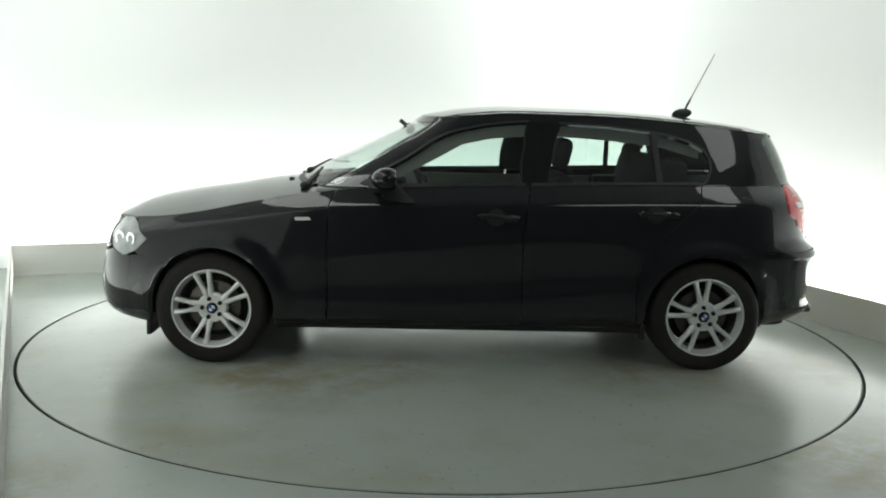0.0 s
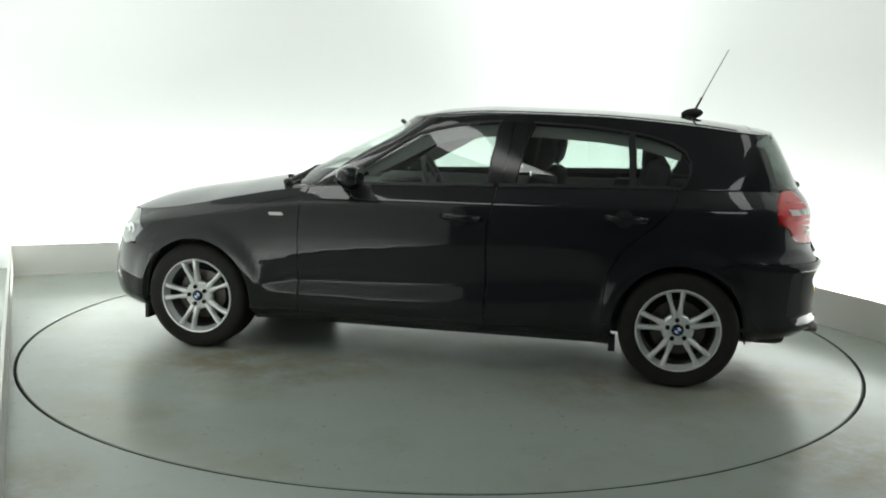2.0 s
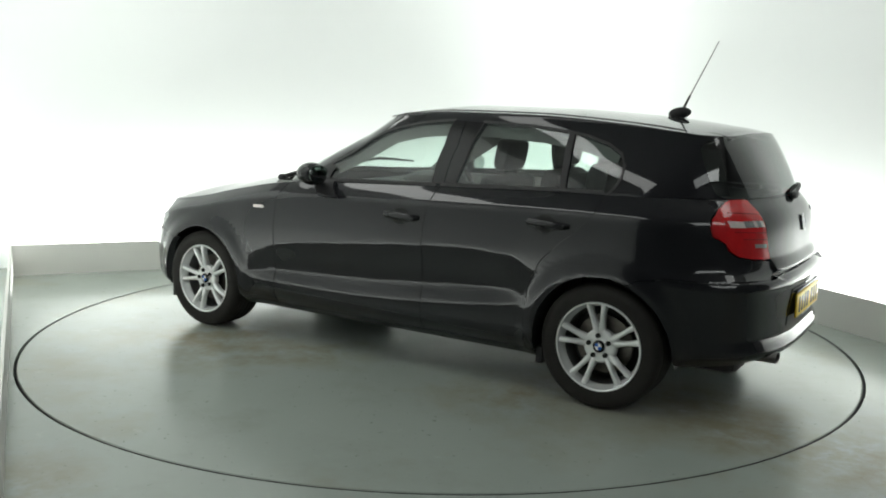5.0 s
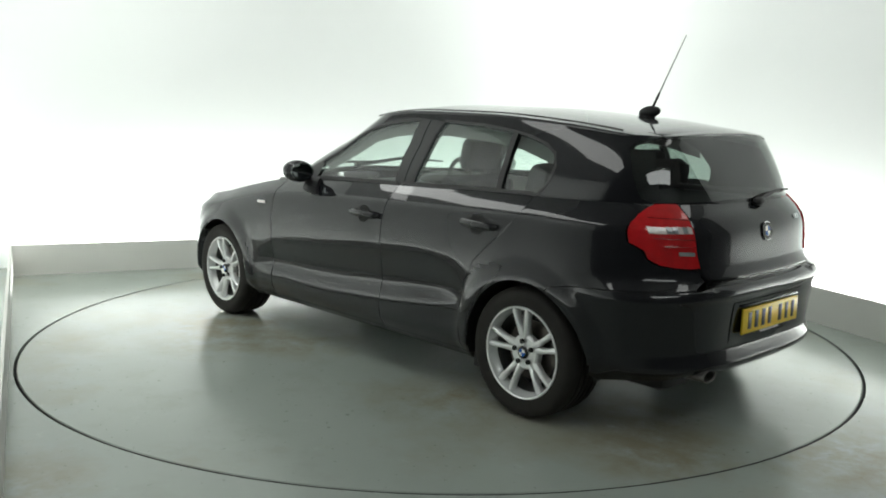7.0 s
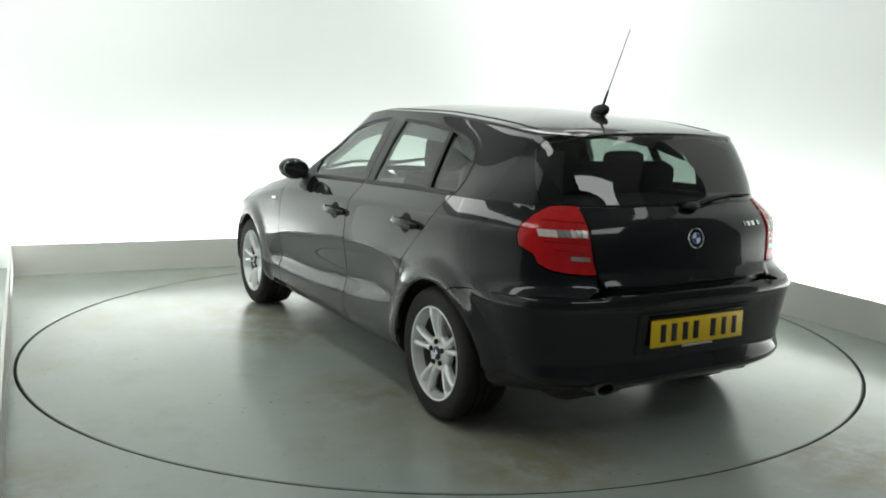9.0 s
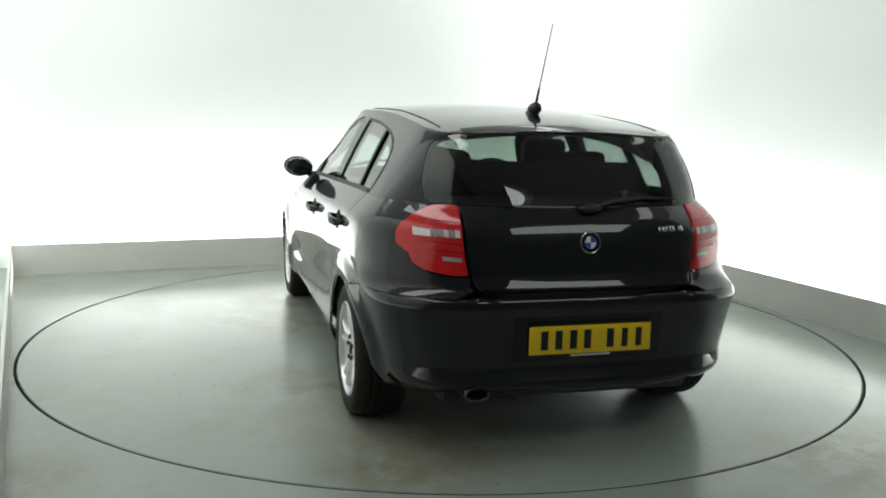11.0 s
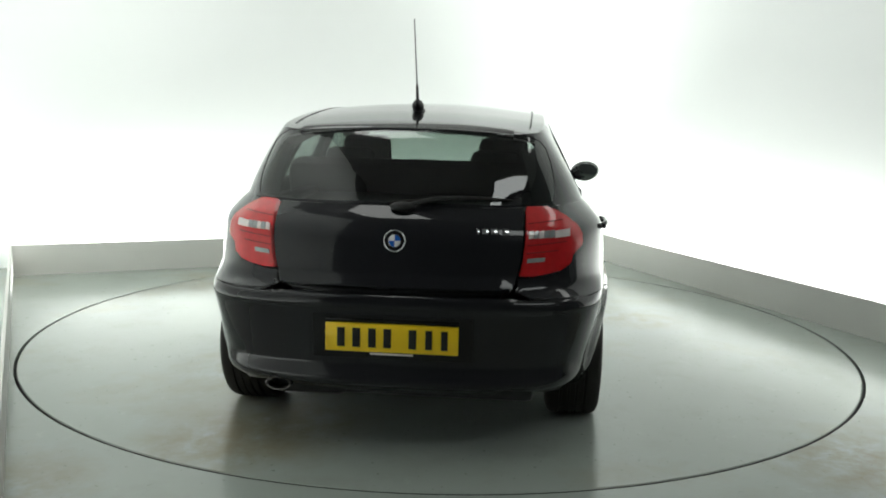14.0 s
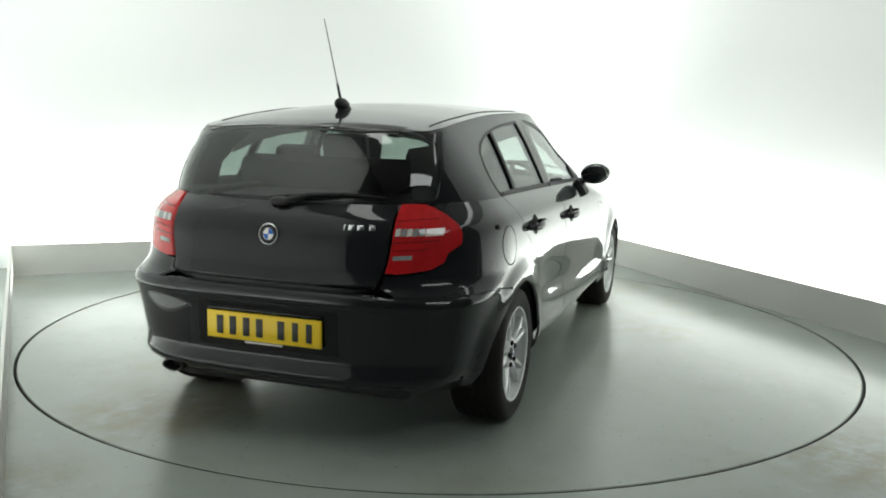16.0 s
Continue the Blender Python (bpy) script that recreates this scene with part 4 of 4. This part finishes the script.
def build_mirror(car, s):
    bm = bmesh.new()
    vs = ellipsoid(bm, (0.40, s * 0.872, 1.014), (0.080, 0.092, 0.064), pose(0, 0, 0, s * 6, 0, s * -8))
    for v in vs:
        v.co.x = max(v.co.x, 0.352)          # flat mirror side, facing back
    mir = part("door_mirror", bm, M_PAINT, car, "black door mirror on a slim foot")
    bm = bmesh.new()
    lathe(bm, [(0.0, 0.0), (0.80, 0.0), (0.92, -0.03), (0.95, -0.1)], axis="z", n=32)
    bmesh.ops.transform(bm, matrix=Matrix.Translation((0.349, s * 0.874, 1.016)) @ pose(0, 0, 0, 0, -90, 0) @ Matrix.Diagonal((0.054, 0.082, 0.05, 1)), verts=bm.verts[:])
    part("mirror_glass", bm, M_MIRROR, mir, "oval mirror glass")
    bm = bmesh.new()
    tube(bm, [(0.42, s * 0.83, 0.985), (0.43, s * 0.795, 0.965), (0.44, s * 0.765, 0.955)], [0.030, 0.034, 0.045], n=12, flat=0.6)
    part("mirror_foot", bm, M_PLASTIC, mir)
    bm = bmesh.new()
    sheet(bm, tub, side([(0.440, 0.958), (0.428, 0.915), (0.400, 0.894), (0.330, 0.886), (0.245, 0.884), (0.290, 0.915), (0.315, 0.945), (0.320, 0.962), (0.440, 0.958)])[:-1], step=0.02, depth=0.022, lift=0.022, mirror=s < 0)
    part("mirror_base", bm, M_PLASTIC, mir, "matt black mirror base on the door")
    bm = bmesh.new()
    sheet(bm, house, [GS(x, z) for x, z in ((0.545, 0.985), (0.47, 1.03), (0.40, 1.065), (0.385, 0.972), (0.50, 0.966))], step=0.02, depth=0.0, lift=0.004, mirror=s < 0)
    part("mirror_triangle", bm, M_PLASTIC, car)


def build_details(car):
    for s in (1, -1):
        build_mirror(car, s)
        # rubber waist strip under the side windows, and the dark post between the doors
        bm = bmesh.new()
        for x0, x1 in ((0.50, -0.345), (-0.375, -1.285)):
            n = 14
            xs = [x0 + (x1 - x0) * i / n for i in range(n + 1)]
            lo = [GS(x, BELT(x) + 0.001) for x in xs]
            hi = [GS(x, BELT(x) + 0.017) for x in xs]
            sheet(bm, house, lo + hi[::-1], step=0.05, depth=0.004, lift=0.005, mirror=s < 0)
        part("waist_strip", bm, M_PLASTIC, car)
        bm = bmesh.new()
        sheet(bm, house, [GS(x, z) for x, z in ((-0.325, 0.999), (-0.342, 1.20), (-0.358, 1.325), (-0.44, 1.327), (-0.437, 1.20), (-0.366, 0.999))][0:3] + [GS(x, z) for x, z in ((-0.432, 1.324), (-0.420, 1.2), (-0.392, 0.999))], step=0.03, depth=0.003, lift=0.003, mirror=s < 0)
        sheet(bm, house, [GS(x, z) for x, z in ((-0.398, 0.999), (-0.426, 1.2), (-0.438, 1.324), (-0.54, 1.320), (-0.487, 1.13), (-0.459, 0.999))], step=0.03, depth=0.003, lift=0.003, mirror=s < 0)
        part("door_post_trim", bm, M_TRIM, car)
        bm = bmesh.new()
        sheet(bm, house, [GS(x, z) for x, z in ((-1.034, 1.284), (-1.066, 1.280), (-1.075, 1.14), (-1.087, 1.010), (-1.053, 1.010), (-1.043, 1.14))], step=0.03, depth=0.004, lift=0.004, mirror=s < 0)
        part("window_divider", bm, M_PLASTIC, car)
        # mud deflectors ahead of the front wheels
        bm = bmesh.new()
        box(bm, (1.675, s * 0.70 - 0.09, 0.135), (1.70, s * 0.70 + 0.07, 0.24), 0.004)
        part("mud_deflector", bm, M_PLASTIC, car)
        bm = bmesh.new()
        box(bm, (-1.02, s * 0.765 - 0.03, 0.155), (-0.985, s * 0.765 + 0.03, 0.24), 0.004)
        part("mud_deflector", bm, M_PLASTIC, car)
        # washer jets
        bm = bmesh.new()
        q = hood(0.98, s * 0.28)
        box(bm, q + Vector((-0.014, -0.016, -0.004)), q + Vector((0.014, 0.016, 0.010)), 0.004)
        part("washer_jet", bm, M_PLASTIC, car)
    # fuel flap on the right rear wing: a thin round seam and its catch
    bm = bmesh.new()
    ring = [(-1.47 + 0.085 * math.cos(t), 0.815 + 0.085 * math.sin(t)) for t in [2 * math.pi * i / 32 for i in range(32)]]
    ring2 = [(-1.47 + 0.081 * math.cos(t), 0.815 + 0.081 * math.sin(t)) for t in [2 * math.pi * i / 32 for i in range(32)]]
    sheet(bm, tub, side(ring), holes=[side(ring2)], step=0.03, depth=0.0, lift=0.0015, mirror=True)
    part("fuel_flap_seam", bm, M_GAP, car)
    bm = bmesh.new()
    q = tub(*S(-1.575, 0.905))
    ellipsoid(bm, (q.x, -q.y - 0.002, q.z), (0.012, 0.01, 0.012), u=12, v=8)
    part("wing_button", bm, M_PLASTIC, car)
    # wipers
    for pts in ([(0.86, 0.62, 0.955), (0.80, 0.30, 1.03), (0.84, -0.05, 1.025)], [(0.90, 0.05, 1.0), (0.82, -0.30, 1.045), (0.72, -0.58, 1.02)]):
        bm = bmesh.new()
        tube(bm, pts, [0.014, 0.010, 0.006], n=8)
        ellipsoid(bm, pts[0], (0.028, 0.028, 0.022), u=10, v=8)
        part("windscreen_wiper", bm, M_PLASTIC, car)
    bm = bmesh.new()
    cw = [house(A_R + A_S + A_F * (0.22 + 0.78 * i / 12), 0.0) for i in range(13)]
    rows = [[Vector((p.x + dx, p.y * sy, p.z + dz)) for sy in (1,) for p in cw] for dx, dz in ((-0.03, 0.012), (0.0, 0.010), (0.022, -0.004))]
    for sy in (1, -1):
        vv = [[bm.verts.new((p.x, p.y * sy, p.z)) for p in r] for r in rows]
        for a, b in zip(vv, vv[1:]):
            for i in range(12):
                bm.faces.new((a[i], a[i + 1], b[i + 1], b[i]))
    part("scuttle_panel", bm, M_PLASTIC, car)
    # aerial
    z = roof(-1.36, 0).z
    bm = bmesh.new()
    vs = ellipsoid(bm, (-1.375, 0, z + 0.022), (0.062, 0.026, 0.030), pose(0, 0, 0, 0, 8, 0))
    tube(bm, [(-1.34, 0, z + 0.005), (-1.40, 0, z - 0.01)], [0.03, 0.02], n=12, flat=0.5)
    foot = part("aerial_foot", bm, M_PLASTIC, car, "black aerial foot on the roof")
    bm = bmesh.new()
    tube(bm, [(-1.385, 0, z + 0.03), (-1.425, 0, z + 0.115)], [0.0075, 0.0055], n=8)
    part("aerial_spring", bm, M_PLASTIC, foot)
    bm = bmesh.new()
    tube(bm, [(-1.425, 0, z + 0.115), (-1.555, 0.0, 1.757)], [0.0034, 0.0024], n=6)
    part("aerial_rod", bm, M_ALLOY_DK, foot, "thin metal aerial rod")
    # roof lip over the rear window, with its third brake lamp slot
    bm = bmesh.new()
    n = 16
    ys = [-0.44 + 0.88 * i / n for i in range(n + 1)]
    prof = []
    for y in ys:
        zz = roof(-1.76, y).z
        bx = -1.800 + 0.035 * (y / 0.44) ** 2
        prof.append([bm.verts.new(v) for v in ((-1.66, y, roof(-1.66, y).z + 0.001), (-1.74, y, roof(-1.74, y).z + 0.002), (bx, y, zz - 0.010), (bx + 0.003, y, zz - 0.018), (bx + 0.02, y, zz - 0.024))])
    for a, b in zip(prof, prof[1:]):
        for i in range(4):
            bm.faces.new((a[i], a[i + 1], b[i + 1], b[i]))
    part("roof_spoiler", bm, M_PAINT, car, "black painted lip spoiler over the rear window")
    for s in (1, -1):
        bm = bmesh.new()
        tube(bm, [(x, s * 0.50 * (ROOF_HALF(x) / 0.555), roof(x, 0.50 * (ROOF_HALF(x) / 0.555)).z + 0.0005) for x in [0.12 - i * 0.1 for i in range(18)]], 0.0035, n=6)
        part("roof_seam", bm, M_PLASTIC, car)
        # inner trim of the rear roof post
        bm = bmesh.new()
        sheet(bm, house, [GS(x, z) for x, z in ((-1.32, 1.01), (-1.36, 1.13), (-1.31, 1.21), (-1.22, 1.27), (-1.45, 1.28), (-1.62, 1.26))] + [GB(0.49, 1.24), GB(0.53, 1.12), GB(0.54, 1.03)], step=0.04, depth=0.0, lift=-0.04, mirror=s < 0)
        part("roof_post_trim", bm, M_DASH, car)
    # rear wiper
    bm = bmesh.new()
    p0, _ = on_tail(-0.02, 0.990, 0.015)
    ellipsoid(bm, p0, (0.022, 0.05, 0.020), u=12, v=8)
    tube(bm, [p0, on_glass(-0.14, 1.022, 0.03), on_glass(-0.26, 1.035, 0.022)], [0.011, 0.009, 0.006], n=8)
    w = part("rear_wiper", bm, M_PLASTIC, car, "black rear wiper arm lying along the glass base")
    bm = bmesh.new()
    tube(bm, [on_glass(y, zz, 0.012) for y, zz in ((0.03, 1.012), (-0.12, 1.026), (-0.28, 1.036), (-0.44, 1.030))], [0.005, 0.008, 0.008, 0.005], n=8, flat=0.8)
    part("wiper_blade", bm, M_RUBBER, w)
    # round badge: dark ring, chrome rim, quartered middle
    p, nn = on_tail(0.0, 0.873)
    bm = bmesh.new()
    lathe(bm, [(0.0, 0.006), (0.036, 0.005), (0.041, 0.0)], axis="z", n=32)
    face = Matrix.Translation(p + nn * 0.001) @ nn.to_track_quat("Z", "Y").to_matrix().to_4x4()
    bmesh.ops.transform(bm, matrix=face, verts=bm.verts[:])
    badge = part("tailgate_badge", bm, M_TRIM, car, "round badge with plain blue and white quarters")
    for r in ((0.041, 0.0024), (0.0235, 0.0014)):
        bm = bmesh.new()
        lathe(bm, [(r[0] + r[1] * math.cos(t), 0.005 + r[1] * math.sin(t)) for t in [2 * math.pi * i / 8 for i in range(8)]], axis="z", n=32, closed=True)
        bmesh.ops.transform(bm, matrix=face, verts=bm.verts[:])
        part("badge_ring", bm, M_CHROME, badge)
    for mt, qs in ((M_BLUE, (0, 2)), (M_WHITE, (1, 3))):
        for k in qs:
            bm = bmesh.new()
            vs = [bm.verts.new((0, 0, 0.0075))] + [bm.verts.new((0.023 * math.cos(math.pi / 2 * (k + i / 6)), 0.023 * math.sin(math.pi / 2 * (k + i / 6)), 0.0068)) for i in range(7)]
            bm.faces.new(vs)
            bmesh.ops.transform(bm, matrix=face, verts=bm.verts[:])
            part("badge_quarter", bm, mt, badge)
    # model marking as plain chrome bars
    for i, (y, w) in enumerate(((-0.318, 0.008), (-0.346, 0.026), (-0.380, 0.026), (-0.425, 0.024))):
        bm = bmesh.new()
        q, n2 = on_tail(y, 0.915)
        fm = Matrix.Translation(q + n2 * 0.002) @ n2.to_track_quat("Z", "Y").to_matrix().to_4x4()
        box(bm, (-w / 2, -0.011, -0.002), (w / 2, 0.011, 0.002), 0.0015, m=fm)
        part("marking_bar", bm, M_CHROME, car)
    # plate recess, plate, its bars and lamp strip
    bm = bmesh.new()
    ys = [-0.315 + 0.63 * i / 16 for i in range(17)]
    rows = [[bm.verts.new(on_tail(y, z, 0.003)[0]) for y in ys] for z in (0.41, 0.45, 0.49, 0.53, 0.57, 0.588)]
    for lo, hi in zip(rows, rows[1:]):
        for i in range(16):
            bm.faces.new((lo[i], lo[i + 1], hi[i + 1], hi[i]))
    part("plate_holder", bm, M_TRIM, car)
    bm = bmesh.new()
    px = -2.083
    box(bm, (px, -0.26, 0.443), (px + 0.010, 0.26, 0.556), 0.003)
    plate = part("number_plate", bm, M_YELLOW, car, "yellow rear number plate with plain black bars")
    for y, w in ((0.198, 0.030), (0.138, 0.030), (0.076, 0.030), (0.016, 0.030), (-0.082, 0.030), (-0.145, 0.026), (-0.206, 0.026)):
        bm = bmesh.new()
        box(bm, (px - 0.002, y - w / 2, 0.462), (px + 0.001, y + w / 2, 0.538), 0.0008)
        part("plate_bar", bm, M_INK, plate)
    bm = bmesh.new()
    box(bm, (px + 0.002, -0.26, 0.562), (px + 0.03, 0.26, 0.572), 0.003)
    part("plate_lamp_strip", bm, M_TRIM, car)
    bm = bmesh.new()
    box(bm, (px + 0.002, -0.085, 0.432), (px + 0.008, 0.085, 0.440), 0.001)
    part("plate_edge_strip", bm, M_CLEAR, car)
    # exhaust
    for y in (0.457,):
        bm = bmesh.new()
        lathe(bm, [(0.026, 0.0), (0.028, 0.004), (0.028, 0.16), (0.023, 0.16), (0.023, 0.004), (0.026, 0.0)], axis="y", n=24, m=Matrix.Translation((-2.055, y, 0.288)) @ pose(0, 0, 0, 0, 0, -90) @ Matrix.Diagonal((1.9, 1, 0.95, 1)))
        ex = part("exhaust_tip", bm, M_EXHAUST, car, "oval steel exhaust tip")
        bm = bmesh.new()
        lathe(bm, [(0.0, 0.06), (0.0235, 0.06)], axis="y", n=20, m=Matrix.Translation((-2.055, y, 0.288)) @ pose(0, 0, 0, 0, 0, -90) @ Matrix.Diagonal((1.9, 1, 0.95, 1)))
        part("exhaust_bore", bm, M_GAP, ex)
    bm = bmesh.new()
    box(bm, (-1.90, 0.20, 0.19), (-1.62, 0.56, 0.31), 0.05)
    part("silencer", bm, M_PLASTIC, car)


def cushion(bm, lo, hi, r, m=None):
    return box(bm, lo, hi, r, m)


def build_cabin(car):
    for s in (1, -1):
        bm = bmesh.new()
        cushion(bm, (-0.48, s * 0.37 - 0.25, 0.38), (0.06, s * 0.37 + 0.25, 0.56), 0.05)
        seat = part("front_seat", bm, M_SEAT, car, "black cloth front seat")
        bm = bmesh.new()
        cushion(bm, (-0.08, -0.24, 0.0), (0.06, 0.24, 0.58), 0.055, Matrix.Translation((-0.44, s * 0.37, 0.48)) @ pose(0, 0, 0, 0, -13, 0))
        part("seat_back", bm, M_SEAT, seat)
        bm = bmesh.new()
        cushion(bm, (-0.045, -0.13, 0.60), (0.045, 0.13, 0.775), 0.04, Matrix.Translation((-0.44, s * 0.37, 0.48)) @ pose(0, 0, 0, 0, -12, 0))
        tube(bm, [(-0.565, s * 0.37 - 0.06, 1.0), (-0.60, s * 0.37 - 0.06, 1.12)], 0.007, n=6)
        tube(bm, [(-0.565, s * 0.37 + 0.06, 1.0), (-0.60, s * 0.37 + 0.06, 1.12)], 0.007, n=6)
        part("headrest", bm, M_SEAT, seat)
        bm = bmesh.new()
        cushion(bm, (-1.20, s * 0.35 - 0.12, 1.03), (-1.11, s * 0.35 + 0.12, 1.195), 0.04)
        part("rear_headrest", bm, M_SEAT, car)
        bm = bmesh.new()
        box(bm, (-1.70, s * 0.52 - 0.04, 0.90), (-1.18, s * 0.52 + 0.04, 1.01), 0.02)
        part("parcel_shelf_support", bm, M_DASH, car)
    bm = bmesh.new()
    cushion(bm, (-1.15, -0.62, 0.38), (-0.62, 0.62, 0.56), 0.06)
    bench = part("rear_bench", bm, M_SEAT, car, "black cloth rear bench")
    bm = bmesh.new()
    cushion(bm, (-0.06, -0.64, 0.0), (0.08, 0.64, 0.655), 0.06, Matrix.Translation((-1.08, 0, 0.50)) @ pose(0, 0, 0, 0, -12, 0))
    part("bench_back", bm, M_SEAT, bench)
    bm = bmesh.new()
    box(bm, (-1.80, -0.50, 0.965), (-1.20, 0.50, 0.985), 0.006)
    part("parcel_shelf", bm, M_RAIL, car)
    # dash with a binnacle, wheel on the right
    bm = bmesh.new()
    box(bm, (0.36, -0.68, 0.55), (0.84, 0.68, 0.915), 0.06)
    vs = ellipsoid(bm, (0.46, -0.37, 0.92), (0.14, 0.20, 0.055))
    part("dashboard", bm, M_DASH, car)
    bm = bmesh.new()
    m = Matrix.Translation((0.22, -0.37, 0.90)) @ pose(0, 0, 0, 0, -66, 0)
    lathe(bm, [(0.185 + 0.016 * math.cos(t), 0.016 * math.sin(t)) for t in [2 * math.pi * i / 8 for i in range(8)]], axis="z", n=32, closed=True, m=m)
    for a in (0, 180, 270):
        c, s2 = math.cos(radians(a + 90)), math.sin(radians(a + 90))
        tube(bm, [m @ Vector((0, 0, 0.02)), m @ Vector((0.18 * c, 0.18 * s2, 0))], [0.03, 0.016], n=8, flat=0.5)
    ellipsoid(bm, m @ Vector((0, 0, 0.02)), (0.03, 0.075, 0.065))
    part("steering_wheel", bm, M_DASH, car, "black steering wheel")
    bm = bmesh.new()
    ellipsoid(bm, (0.30, 0.0, 1.265), (0.03, 0.115, 0.036))
    tube(bm, [(0.31, 0, 1.275), (0.36, 0, 1.315)], 0.012, n=8)
    part("rear_view_mirror", bm, M_PLASTIC, car)
    # headliner under the roof
    bm = bmesh.new()
    xs = [0.10 - 0.1 * i for i in range(19)]
    ys = [-1 + 2 * i / 12 for i in range(13)]
    g = [[bm.verts.new((x, y * (ROOF_HALF(x) - 0.03), roof(x, y * (ROOF_HALF(x) - 0.03)).z - 0.035)) for y in ys] for x in xs]
    for a, b in zip(g, g[1:]):
        for i in range(12):
            bm.faces.new((a[i], a[i + 1], b[i + 1], b[i]))
    part("headliner", bm, M_HEADLINER, car)
    # cloth-lined rails over the doors and down the windscreen posts
    low = [(0.36, 1.025), (0.18, 1.115), (0.0, 1.213), (-0.15, 1.245), (-0.36, 1.262), (-0.60, 1.262), (-0.90, 1.243), (-1.10, 1.218), (-1.30, 1.165)]
    for s in (1, -1):
        bm = bmesh.new()
        sheet(bm, house, [GS(x, z) for x, z in low] + [GS(x, ROOF_EDGE(x) - 0.012) for x in (-1.32, -1.0, -0.7, -0.4, -0.15, 0.0, 0.10)] + [GS(0.24, 1.19), GS(0.42, 1.065)], step=0.04, depth=0.0, lift=-0.035, mirror=s < 0)
        part("roof_rail_trim", bm, M_RAIL, car)


def build_car():
    car = new("car")
    tagged(car, "glossy black five-door hatchback car standing on the turntable", "car")
    build_skin(car)
    for x, yf, turns in ((1.33, 0.838, (15, -5)), (-1.33, 0.842, (6, 12))):
        build_wheel(car, x, 1, yf, turns[0])
        build_wheel(car, x, -1, yf, turns[1])
    build_underbody(car)
    build_details(car)
    build_cabin(car)
    return car


CAR = build_car()


# ---------------------------------------------------------------- what moves
def motions():
    rows_t, rows_c = [], []
    for i in range(33):
        t = i * 0.5
        th = 181.229 - 6.748 * t - 0.010315 * t * t
        rows_t.append((t, pose(0, 0, 0, 0, 0, th)))
        rows_c.append((t, pose(0, 0, 0, 0, 0, th) @ Matrix.Translation((-0.081, -0.0085, 0))))
    walk(TURNTABLE, rows_t)
    walk(CAR, rows_c)


motions()
